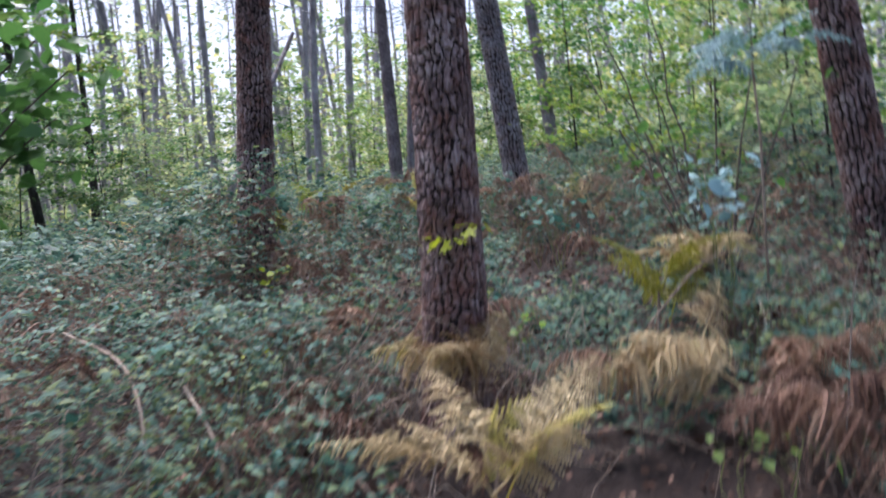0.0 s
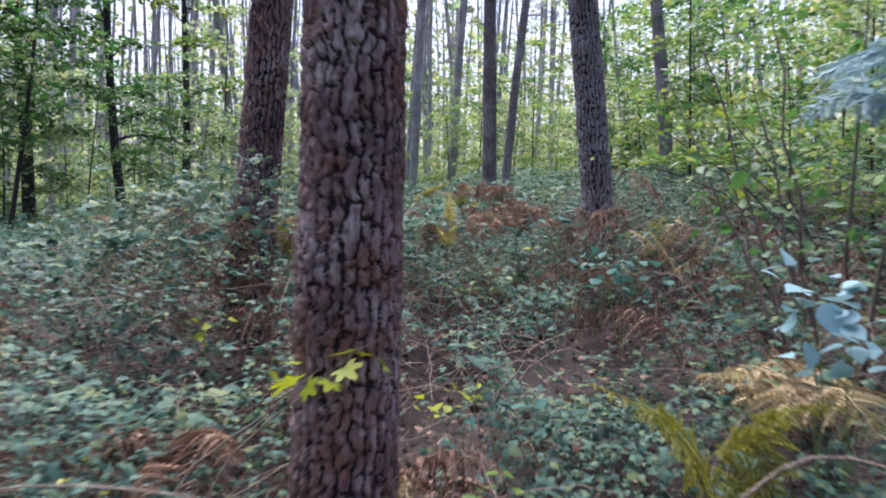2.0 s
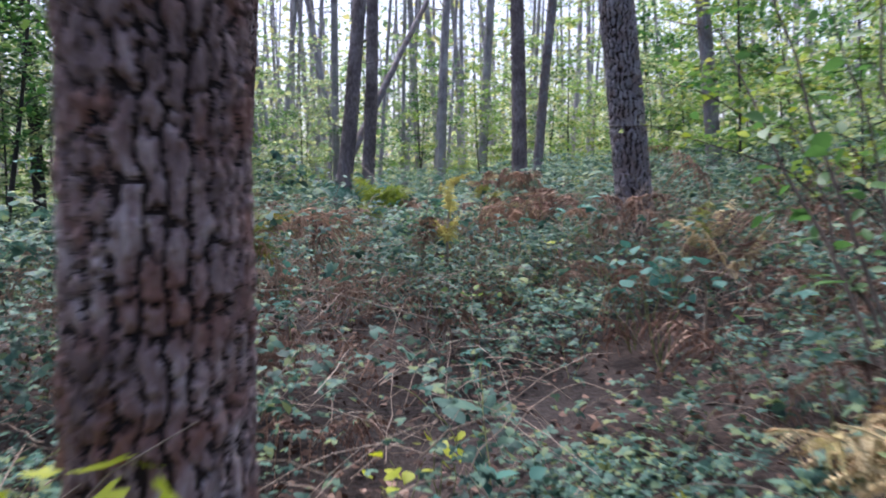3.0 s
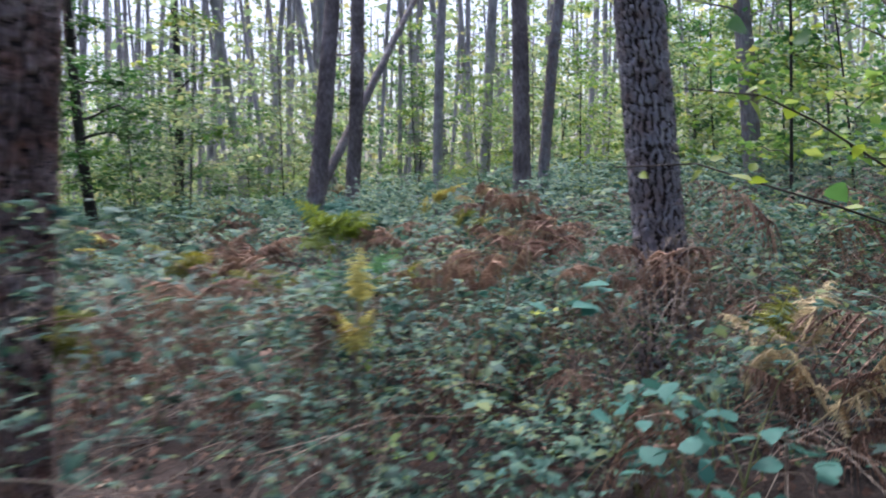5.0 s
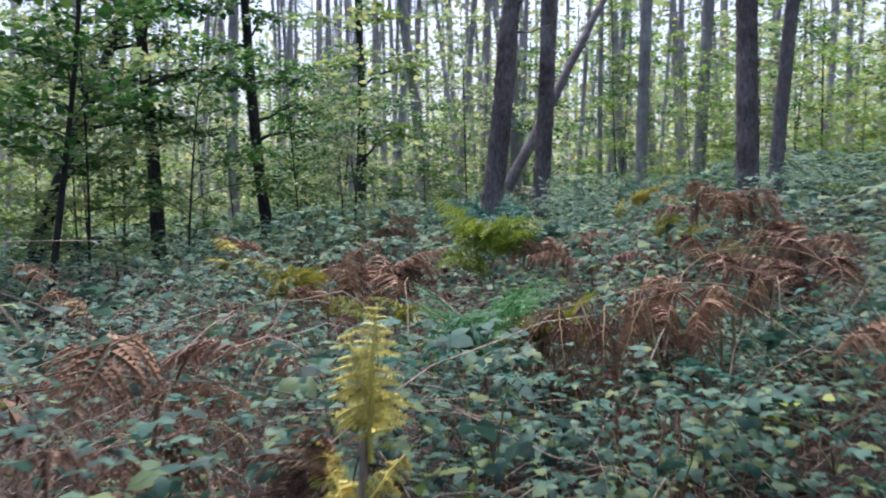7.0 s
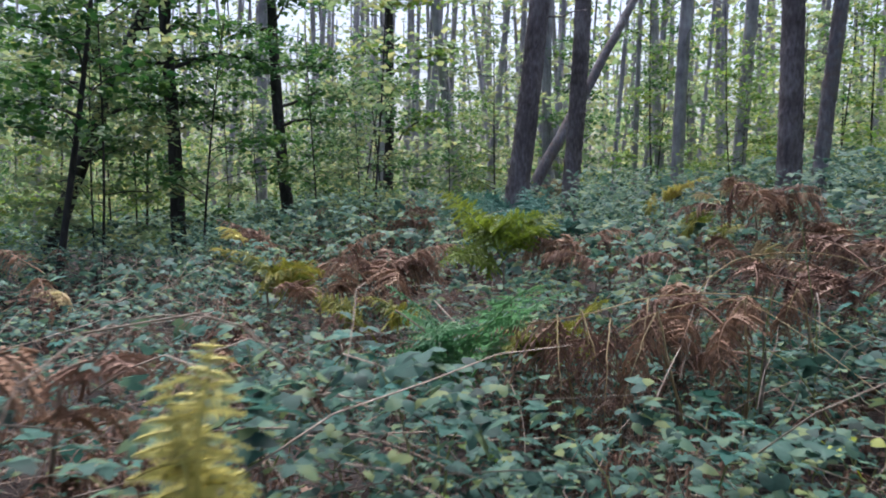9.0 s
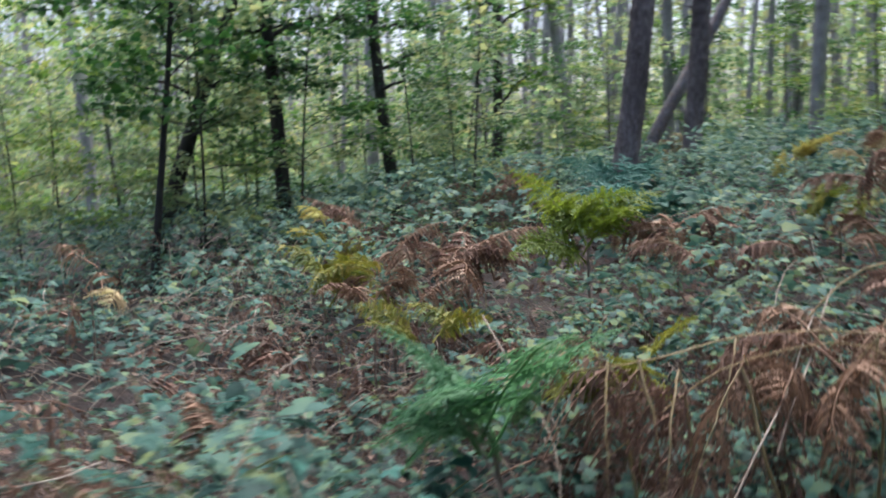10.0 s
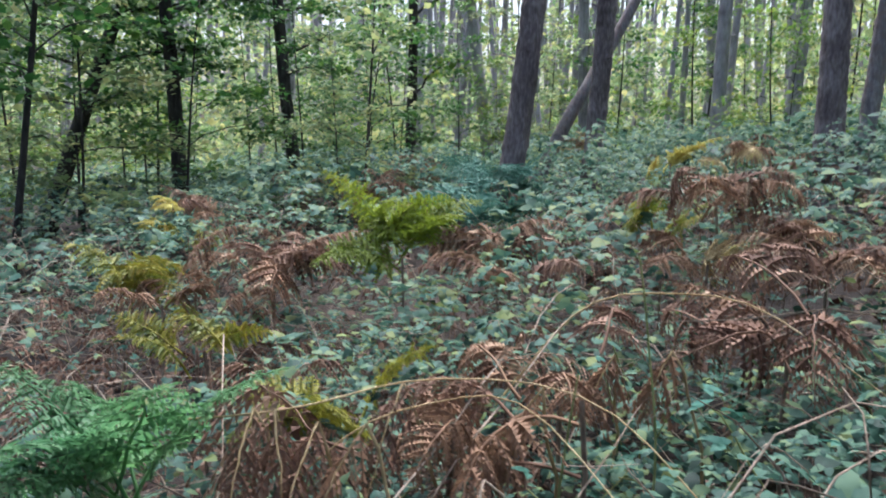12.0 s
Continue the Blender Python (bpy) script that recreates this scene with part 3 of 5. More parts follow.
# ---- leaning dead pine ----
rng = np.random.default_rng(70)
log = empty("leaning_log", pose(-4.72, 16.4, gz(-4.72, 16.4)))
tagged(log, "fallen grey trunk leaning between two pines", "log")
part("trunk", *tube(bend((0, 0, -0.1), (1.7, 2.1, 4.6), 0.1, 16, rng, 0.012), np.linspace(0.1, 0.045, 16), 10), M_GREYPINE, log, smooth=True)
for s in (0.45, 0.6, 0.75):
    c = np.array([1.7 * s, 2.1 * s, 4.6 * s])
    part("branch", *tube(bend(c, c + rng.uniform(-0.35, 0.35, 3) + (0, 0, 0.25), 0.03, 5), np.linspace(0.014, 0.004, 5), 5), M_GREYPINE, log)

# ---- woods behind ----
rng = np.random.default_rng(80)
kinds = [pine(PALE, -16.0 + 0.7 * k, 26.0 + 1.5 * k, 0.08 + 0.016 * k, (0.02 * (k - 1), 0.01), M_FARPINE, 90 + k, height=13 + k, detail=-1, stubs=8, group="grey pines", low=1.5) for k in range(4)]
spots = [(-3.2, 13.7), (-3.7, 16.4), (-0.8, 14.8), (2, 13.5), (-2.6, 17.5), (-2.1, 19), (-7.5, 17.6), (-7.3, 15), (-8.5, 14)]
count = 0
while count < 106:
    if count < 80:
        az, d = rng.uniform(-62, 30), rng.uniform(19, 46)
    else:
        az, d = rng.uniform(-30, -8), rng.uniform(17, 30)
    x, y = d * math.sin(radians(az)), 3 + d * math.cos(radians(az))
    if any(math.hypot(x - a, y - b) < 0.9 for a, b in spots):
        continue
    spots.append((x, y))
    s = rng.uniform(0.5, 1.0)
    copy_thing(kinds[count % 4], pose(x, y, gz(x, y), rng.normal(0, 3.2), rng.normal(0, 3.2), rng.uniform(0, 360)) @ Matrix.Diagonal((s, s, rng.uniform(0.9, 1.15), 1)))
    count += 1

for k, (x, y) in enumerate([(-4.5, -3.0), (3.6, -2.5), (-1.5, -7.0), (6.5, -6.0), (-8.5, -1.0), (8.0, 1.5), (2.5, -11.0), (-7.0, -9.5), (9.5, 7.0), (7.5, 11.0), (-12.0, 4.0), (-13.5, 8.5), (11.0, 14.0), (6.5, 16.5)]):
    copy_thing(kinds[k % 4], pose(x, y, gz(x, y), 2 * math.sin(k), 2 * math.cos(3 * k), 61 * k))

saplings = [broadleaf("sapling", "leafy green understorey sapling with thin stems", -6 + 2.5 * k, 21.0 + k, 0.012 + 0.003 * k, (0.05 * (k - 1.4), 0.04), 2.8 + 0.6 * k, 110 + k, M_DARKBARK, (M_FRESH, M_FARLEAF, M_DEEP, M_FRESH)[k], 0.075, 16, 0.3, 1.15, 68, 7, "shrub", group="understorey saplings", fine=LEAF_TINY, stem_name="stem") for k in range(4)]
count = 0
while count < 58:
    az, d = rng.uniform(-64, 30), rng.uniform(11, 30)
    x, y = 0.5 + d * math.sin(radians(az)), 3 + d * math.cos(radians(az))
    if any(math.hypot(x - a, y - b) < 0.8 for a, b in spots) or (y < 17 and -6.5 < x < 0.8) or (d < 24 and -30 < az < -10 and rng.random() < 0.8):
        continue
    spots.append((x, y))
    s = rng.uniform(0.75, 1.35)
    copy_thing(saplings[int(rng.integers(0, 4))], pose(x, y, gz(x, y), 0, 0, rng.uniform(0, 360)) @ Matrix.Scale(s, 4))
    count += 1

for k, (x, y, sc) in enumerate([(2.4, 8.6, 0.85), (3.4, 9.6, 1.0), (3.3, 7.4, 0.9), (2.0, 11.6, 0.9), (3.8, 11.8, 1.1), (-4.4, 12.6, 0.6), (-5.4, 13.2, 0.75), (-1.6, 16.6, 0.6), (0.3, 16.4, 0.75), (1.2, 14.8, 0.7), (-4.9, 15.2, 0.6), (-3.1, 18.4, 0.85), (-1.7, 17.4, 0.8), (-1.2, 19.2, 0.95), (-4.8, 19.4, 0.95), (-0.2, 18.2, 0.9), (-6.0, 17.8, 0.8), (-6.4, 20.2, 1.0), (-3.9, 21.0, 1.0)]):
    copy_thing(saplings[k % 4], pose(x, y, gz(x, y), 0, 0, 77 * k) @ Matrix.Scale(sc, 4))

# ---- leafy thicket beside the dark trees ----
thicket = [broadleaf("understorey_tree", "young understorey tree with layered sprays of green leaves", -6.6 + 1.7 * k, 12.6 + 0.9 * k, 0.017, (0.05 - 0.06 * k, 0.03), 3.2 + 0.7 * k, 140 + k, M_DARKBARK, (M_DEEP, M_FARLEAF)[k], 0.085, 15, 0.45, 1.4, 44, 7, "tree", group="leafy thicket", fine=LEAF_TINY, stem_name="stem") for k in range(2)]
for k, (x, y, sc) in enumerate([(-5.9, 14.6, 0.8), (-7.9, 12.2, 0.9), (-6.6, 16.2, 1.0), (-9.9, 14.4, 1.0), (-5.2, 17.2, 0.95), (-9.2, 18.6, 1.2), (-10.8, 9.6, 0.9), (-0.9, 21.5, 1.1), (1.6, 18.6, 1.0), (2.9, 13.2, 1.05), (4.1, 10.6, 1.0), (4.6, 13.4, 1.15), (3.3, 16.2, 1.2), (5.4, 16.0, 1.3), (6.2, 12.0, 1.2), (4.9, 8.6, 1.1), (1.0, 21.0, 1.2), (3.4, 20.0, 1.3), (5.6, 19.6, 1.3), (3.0, 6.2, 0.85)]):
    copy_thing(thicket[(k * 3 + k // 3) % 2], pose(x, y, gz(x, y), 3 * math.sin(5 * k), 3 * math.cos(7 * k), 97 * k) @ Matrix.Scale(sc, 4))

p = Pile()
k = 90000
az, d = np.radians(rng.uniform(-75, 45, k)), 24 + 50 * rng.random(k) ** 1.3
x, y = d * np.sin(az), 3 + d * np.cos(az)
lump = np.clip(vnoise(x, y, 4, 7) * 1.6 - 0.3, 0.05, 1)
z = ground_z(x, y) + rng.random(k) ** 1.4 * (1.5 + 12.0 * lump) * np.clip(d / 40, 0.5, 1.6)
p.spread(*LEAF_TINY, turns(rng, k, 45, 0.22), np.stack([x, y, z], -1))
tagged(new("far_undergrowth", mesh_data("far_undergrowth", *p.get(), M_FARLEAF)), "green and yellow foliage deep in the wood, paled for haze", "foliage", kind="stuff")
p = Pile()
for _ in range(440):
    a, d = radians(rng.uniform(-80, 50)), rng.uniform(44, 95)
    x, y, r, h = d * math.sin(a), 3 + d * math.cos(a), rng.uniform(0.08, 0.17), rng.uniform(13, 20)
    b = rng.normal(0, 0.5, 2)
    p.add(*tube([(x, y, gz(x, y) - 0.3), (x + b[0] * 0.4, y, h * 0.5), (x + b[0], y + b[1], h)], [r * 1.2, r, r * 0.4], 6))
tagged(new("far_trunks", mesh_data("far_trunks", *p.get(), M_FARPINE, True)), "countless grey trunks deep in the wood, paled for haze", "trees", kind="stuff")
p = Pile()
k = 30000
az, d = np.radians(rng.uniform(0, 360, k)), 48 + 60 * rng.random(k)
x, y = d * np.sin(az), 3 + d * np.cos(az)
z = ground_z(x, y) + 3 + rng.random(k) * 15 * (0.4 + 0.6 * vnoise(x, y, 6, 9))
p.spread(*LEAF_TINY, turns(rng, k, 60, 0.62), np.stack([x, y, z], -1))
tagged(new("far_crowns", mesh_data("far_crowns", *p.get(), M_FARLEAF)), "thin far pine crowns against the sky, paled for haze", "trees", kind="stuff")

# ---- undergrowth carpet ----
rng = np.random.default_rng(200)
TRUNKS = [(0.0, 3.42, 0.2), (-1.58, 6.55, 0.2), (0.86, 8.42, 0.2), (2.5, 4.6, 0.2), (-3.2, 13.72, 0.2)]


def deeper(y):
    return 0.18 * np.clip((np.asarray(y) - 2.5) / 3, 0, 1)


def trodden(x, y):
    """Distance from the line along which the undergrowth is pressed down."""
    return np.min([np.hypot(np.asarray(x) - a, np.asarray(y) - b) for a, b in ((0.2, 0.3), (0.5, 0.8), (0.57, 1.4), (0.66, 2.0), (0.66, 2.6), (0.63, 3.2), (0.64, 3.9), (0.76, 4.5), (0.75, 5.0), (0.5, 5.5), (0.38, 6.0), (0.31, 6.5), (0.44, 7.1), (0.63, 7.2))], axis=0)


def carpet_height(x, y):
    """How high the brambles stand above the soil."""
    low = np.clip((np.asarray(y) - 1.0) / 2.5, 0.35, 1)
    trod = trodden(x, y)
    low = low * (0.3 + 0.7 * np.clip((trod - 0.28) / 0.35, 0, 1))
    return (0.17 + 0.48 * vnoise(x, y, 0.9, 21) ** 1.4 + 0.2 * vnoise(x, y, 0.27, 23) - 0.08 + deeper(y) + 0.15 * np.clip((np.asarray(y) - 9) / 4, 0, 1)) * low - 0.2 * np.exp(-((np.asarray(x) + 0.3) ** 2 + (np.asarray(y) - 7.85) ** 2) / 0.12) + 0.42 * np.exp(-((np.asarray(x) + 1.5) ** 2 + (np.asarray(y) - 6.1) ** 2) / 0.7)


def scatter(k, x0, x1, y0, y1, patchy=None, keep=0.5):
    x, y = rng.uniform(x0 - 0.5, x1 + 0.5, k), rng.uniform(y0 - 0.5, y1 + 0.5, k)
    edge = np.minimum(np.minimum(x - x0, x1 - x), np.minimum(y - y0, y1 - y)) + 0.5
    ok = edge > rng.random(k) * 1.0
    for a, b, r in TRUNKS:
        ok &= np.hypot(x - a, y - b) > r
    if patchy:
        ok &= vnoise(x, y, patchy[0], patchy[1]) * 0.75 + 0.25 * vnoise(x, y, patchy[0] / 3, patchy[1] + 1) + rng.normal(0, 0.07, k) > keep
    return x[ok], y[ok]


TRE_LOW = trefoil(False)


def carpet(name, label, mat, beds):
    p = Pile()
    for k, box, tmpl, size, keep in beds:
        x, y = scatter(k, *box, (0.8, 31), keep)
        h = carpet_height(x, y)
        z = ground_z(x, y) + h * (1 - 0.8 * rng.random(len(x)) ** 2.1) + rng.normal(0, 0.02, len(x))
        p.spread(*tmpl, turns(rng, len(x), 19, size, 0.36), np.stack([x, y, z], -1))
    tagged(new(name, mesh_data(name, *p.get(), mat)), label, "brambles", kind="stuff")


carpet("brambles", "dense dark bluish-green bramble leaves covering the slope", M_BRAMBLE, (
    (42000, (-1.7, 1.8, 0.6, 9.8), TRE_LOW, 0.027, 0.395), (27000, (-3.7, 3.3, 0.2, 9.8), TRE_LOW, 0.031, 0.41), (6000, (-2.7, -0.6, 4.8, 6.6), TRE_LOW, 0.034, -1.0), (22000, (-8.5, 5.5, 9.5, 17.0), TRE_LOW, 0.042, 0.27),
    (10000, (-9, -3.4, 2.5, 9.5), TRE_LOW, 0.06, 0.28), (6000, (3.0, 6.5, 2.0, 9.0), TRE_LOW, 0.06, 0.36), (14000, (-16, 12, -9, 1.5), LEAF_LOW, 0.11, 0.3), (7000, (-20, -8, 1, 16), LEAF_LOW, 0.11, 0.3), (6000, (5.5, 14, 1, 17), LEAF_LOW, 0.11, 0.3)))
# Far part of the bramble carpet, in the haze-paled leaf colour.
carpet("far_brambles", "far bramble leaves on the slope, paled for haze", M_FARBRAMBLE, ((40000, (-20, 9, 15.5, 34), LEAF_LOW, 0.11, 0.2), (19000, (-8.5, 5.0, 9.8, 17.0), TRE_LOW, 0.042, 0.3)))

# ---- leaf litter ----
p = Pile()
for k, box, size in ((20000, (-3.2, 3, 0.3, 10), 0.036), (7000, (-9, 6, 9, 17), 0.075)):
    x, y = scatter(k, *box)
    z = ground_z(x, y) + 0.01 + 0.12 * rng.random(len(x)) ** 2
    p.spread(*LEAF_LOW, turns(rng, len(x), 28, size), np.stack([x, y, z], -1))
tagged(new("leaf_litter", mesh_data("leaf_litter", *p.get(), M_LITTER)), "brown dead leaves strewn over the soil", "leaf litter", kind="stuff")

# ---- dead bracken and dry stalks ----
dead = [frond(np.random.default_rng(300 + i), 0.6, 0.36, 13, 4, rng.uniform(20, 65), rng.uniform(70, 130), 0.5, 0.9, 0.25, 0.003, 0.2, 0.12) for i in range(10)]
dead_fine = [frond(np.random.default_rng(320 + i), 0.6, 0.34, 16, 8, rng.uniform(25, 65), rng.uniform(80, 140), 0.55, 0.9, 0.25, 0.003, 0.15, 0.11) for i in range(10)]
p = Pile()
for k, box, keep, kit in ((760, (-1.6, 1.9, 2.0, 9.9), 0.40, dead_fine), (1300, (-3.8, 3.4, 0.8, 10), 0.45, dead), (650, (-6.5, 4.0, 9.5, 15), 0.5, dead), (200, (-8, -3.5, 3, 9), 0.55, dead)):
    x, y = scatter(k, *box, (0.8, 41), keep)
    if kit is dead:
        off = (x < -1.5) | (x > 1.8) | (y > 9.8) | (y < 2.0)
        x, y = x[off], y[off]
    clear = trodden(x, y) > 0.42
    x, y = x[clear], y[clear]
    which = rng.integers(0, 10, len(x))
    z = ground_z(x, y) + carpet_height(x, y) * rng.uniform(0.1, 0.85, len(x))
    for i in range(10):
        s = which == i
        p.spread(*kit[i], turns(rng, s.sum(), 16, 0.7), np.stack([x[s], y[s], z[s]], -1))
tagged(new("dead_bracken", mesh_data("dead_bracken", *p.get(), M_BROWN)), "collapsed reddish-brown dead bracken fronds", "bracken", kind="stuff")
p = Pile()
x, y = scatter(5600, -3.8, 3.2, 0.6, 11)
clear = trodden(x, y) > 0.4
x, y = x[clear], y[clear]
for a, b in zip(x, y):
    th, l_ = rng.uniform(0, 6.283), rng.uniform(0.2, 0.75)
    z0 = gz(a, b) + float(carpet_height(a, b)) * rng.uniform(0.2, 0.95)
    e = (a + math.cos(th) * l_, b + math.sin(th) * l_, z0 + rng.uniform(-0.15, 0.2))
    p.add(*tube(bend((a, b, z0), e, rng.uniform(0, 0.14), 6, rng, 0.007), np.linspace(0.0024, 0.001, 6) * rng.uniform(0.5, 1.1), 3))
tagged(new("dry_stalks", mesh_data("dry_stalks", *p.get(), M_TWIG)), "tangle of pale dry bracken stalks and bramble canes", "stalks", kind="stuff")


# ---- ferns ----
def fern(label, x, y, mat, fronds, seed, length, width, height=0.0, rise=62, droop=80, curl=0.0, hang=0.15, pinnules=8, pairs=19, face=None, fan=360, tatter=0.0, group="", split=False, sway=0.45):
    rng = np.random.default_rng(seed)
    height = height + float(deeper(y)) if height < 1 else height
    root = empty("fern", pose(x, y, gz(x, y)))
    tagged(root, label, "fern", group)
    for i in range(fronds):
        a = (rng.uniform(0, 2 * np.pi) if face is None else radians(face) + radians(fan) * ((i + 0.5) / fronds - 0.5) + rng.normal(0, 0.1))
        v, f = frond(rng, length * rng.uniform(0.8, 1.15), width * rng.uniform(0.85, 1.1), pairs, pinnules, rise + rng.normal(0, 7), droop + rng.normal(0, 50 * sway), hang * rng.uniform(0.6, 1.6), curl, 0.2, 0.005, tatter, 0.22, pieces := [] if split else None)
        foot = np.array([0, 0, height]) + rng.normal(0, 0.1 * sway, 3)
        lean = rng.normal(0, sway)
        roll_m = np.array([[math.cos(lean), 0, math.sin(lean)], [0, 1, 0], [-math.sin(lean), 0, math.cos(lean)]])
        hue = mat[int(rng.integers(0, len(mat)))] if isinstance(mat, tuple) else mat
        leaf = part("frond", rotz(v @ roll_m.T, a - math.pi / 2) + foot, f, hue, root)
        for pv, pf in pieces or ():
            part("pinna", rotz(pv @ roll_m.T, a - math.pi / 2) + foot, pf, hue, leaf)
    if height:
        part("stalk", *tube(bend((0, 0, -0.05), (0, 0, height + 0.02), 0, 5, rng, 0.01), 0.006, 5), M_TWIG, root)
    return root


fern("bleached yellow-tan bracken beside the pine's foot", 0.1, 2.55, (M_TAN, M_TAN, M_YELLOW), 7, 401, 0.48, 0.32, 0.16, 62, 45, 0.15, face=-90, fan=330, split=True)
fern("pale tan withered bracken among brambles", 0.95, 3.0, M_TAN, 6, 402, 0.42, 0.3, 0.2, 62, 80, 0.4, tatter=0.1, split=True)
fern("orange-brown bracken at the pine's foot", 0.08, 3.15, M_TAN, 6, 418, 0.4, 0.28, 0.27, 60, 70, 0.5)
fern("yellow-green bracken turning brown on the bank", 0.92, 3.55, M_OLIVE, 4, 403, 0.42, 0.26, 0.38, 72, 50, 0.1, split=True)
fern("collapsed reddish bracken heap below the bank", 1.15, 2.5, (M_RUST, M_BROWN, M_BROWN), 6, 419, 0.5, 0.3, 0.2, 50, 90, 0.5, tatter=0.16, hang=0.35)
fern("tan bracken heap under blue-green leaves", 1.28, 4.15, M_TAN, 7, 420, 0.42, 0.3, 0.3, 50, 100, 0.5)
fern("tall yellow bracken frond over brown bracken", -0.2, 6.6, M_YELLOW, 2, 404, 0.21, 0.11, 0.575, 88, 24, 0.3, face=140, fan=70, hang=0.12, pairs=14, tatter=0.04, split=True, sway=0.07)
fern("yellow and brown low bracken below a yellow frond", -0.2, 6.56, M_YELLOW, 2, 405, 0.2, 0.11, 0.42, 75, 50, 0.4, tatter=0.15, hang=0.3, face=110, fan=160, sway=0.12)
fern("brown dead bracken beside a yellow frond", -0.33, 6.6, (M_RUST, M_BROWN, M_BROWN), 3, 421, 0.26, 0.12, 0.46, 70, 120, 0.6, hang=0.4, face=150, fan=120)
fern("fresh blue-green bracken plant with arching fronds", -0.72, 8.09, M_GREENFERN, 6, 406, 0.44, 0.3, 0.31, 66, 66, 0.05, pinnules=9, face=-70, fan=260, split=True, sway=0.22)
fern("curled brown dead bracken hanging in a bunch", -0.35, 8.36, (M_RUST, M_BROWN, M_BROWN), 3, 407, 0.42, 0.2, 0.34, 60, 150, 0.6, hang=0.4, split=True, tatter=0.16)
fern("red-brown drooping bracken frond over brambles", -0.02, 8.6, (M_RUST, M_BROWN, M_BROWN), 2, 422, 0.42, 0.2, 0.42, 35, 110, 0.4, face=-130, fan=60, hang=0.35, split=True, tatter=0.16)
fern("brown withered bracken with twisted fronds", -0.22, 8.46, (M_RUST, M_BROWN, M_BROWN), 2, 423, 0.36, 0.17, 0.38, 50, 135, 0.5, face=-110, fan=160, hang=0.4, split=True, tatter=0.16)
fern("yellow-green bracken plant among brown fronds", -0.66, 8.58, M_OLIVE, 5, 424, 0.32, 0.24, 0.22, 55, 60, 0.1, split=True)
fern("bright yellow-green bracken on a brown hummock", -1.5, 9.9, M_LIMEFERN, 7, 408, 0.45, 0.32, 0.46, 62, 70, 0.05, split=True)
fern("rust-brown drooping bracken among brambles", -2.2, 9.8, (M_RUST, M_BROWN, M_BROWN), 8, 409, 0.5, 0.34, 0.42, 45, 90, 0.4, tatter=0.16, hang=0.35)
fern("rust-brown bracken behind a yellow-green fern", -1.2, 10.2, (M_RUST, M_BROWN, M_BROWN), 5, 425, 0.42, 0.3, 0.45, 45, 90, 0.4, tatter=0.16, hang=0.35)
fern("red-brown arched dead bracken frond", -1.12, 7.1, (M_RUST, M_BROWN, M_RUST), 3, 410, 0.4, 0.26, 0.52, 30, 80, 0.3, tatter=0.05, hang=0.3, face=-20, fan=120, split=True)
fern("tall pale brown bracken on a mound", -0.35, 10.45, (M_RUST, M_BROWN, M_BROWN), 6, 411, 0.45, 0.28, 0.55, 50, 110, 0.5, tatter=0.16, hang=0.35)
fern("rust-brown collapsed bracken mound", 0.2, 9.3, (M_RUST, M_BROWN, M_BROWN), 6, 412, 0.46, 0.28, 0.36, 45, 100, 0.5, tatter=0.16, hang=0.35)
fern("olive bracken turning brown among brambles", -2.5, 9.2, M_OLIVE, 5, 413, 0.42, 0.3, 0.36, 50, 80, 0.2)
fern("olive and brown small bracken", -1.55, 8.9, M_OLIVE, 4, 426, 0.3, 0.2, 0.3, 60, 70, 0.2)
fern("yellow and tan bracken at the foot of a pine", 1.12, 6.75, (M_TAN, M_YELLOW, M_OLIVE), 5, 414, 0.27, 0.19, 0.33, 66, 48, 0.25, hang=0.3, tatter=0.22, split=True)
fern("pale tan bracken below yellow fronds", 1.2, 6.6, (M_TAN, M_BROWN, M_TAN), 5, 427, 0.28, 0.18, 0.22, 58, 60, 0.5, hang=0.4, tatter=0.25, pinnules=8)
fern("yellow bracken with browning tips", -1.3, 6.85, M_OLIVE, 4, 415, 0.35, 0.26, 0.4, 55, 80, 0.2)
fern("low bluish-green bracken before two pines", -1.72, 10.9, M_TEAL, 8, 416, 0.5, 0.34, 0.42, 40, 60, 0.05)
fern("bluish-green bracken at a pine's foot", -2.6, 12.6, M_TEAL, 8, 428, 0.6, 0.4, 0.4, 40, 60, 0.05)
fern("tall bluish bracken with drooping fronds on the bank", 1.42, 3.6, M_GLAUC, 6, 417, 0.4, 0.26, 1.36, 45, 120, 0.1, pinnules=9, split=True)


# ---- hanging dead fronds ----
def hanging_frond(label, x, y, top, seed, length=0.26, width=0.1, face=-100, foot=(0.12, 0.1)):
    """A dead frond that hangs from its arched stalk, its pinnae curled inwards."""
    rng = np.random.default_rng(seed)
    base = np.array([x + foot[0], y + foot[1], gz(x + foot[0], y + foot[1])])
    root = empty("dead_frond", pose(*base))
    tagged(root, label, "fern", "hanging dead fronds")
    head = np.array([x, y, top])
    part("stalk", *tube(bend((0, 0, -0.04), head - base, 0.08, 9, rng, 0.006), np.linspace(0.005, 0.003, 9), 5), M_STRAW, root)
    pieces = []
    v, f = frond(rng, length, width, 13, 6, -52 + rng.normal(0, 8), 32, 0.55, 1.0, 0.04, 0.003, 0.05, 0.26, pieces)
    a = radians(face) - math.pi / 2
    leaf = part("frond", rotz(v, a) + head - base, f, M_STRAW, root)
    hue = (M_RUST, M_BROWN, M_RUST)[int(rng.integers(0, 3))]
    for pv, pf in pieces:
        part("pinna", rotz(pv, a) + head - base, pf, hue, leaf)


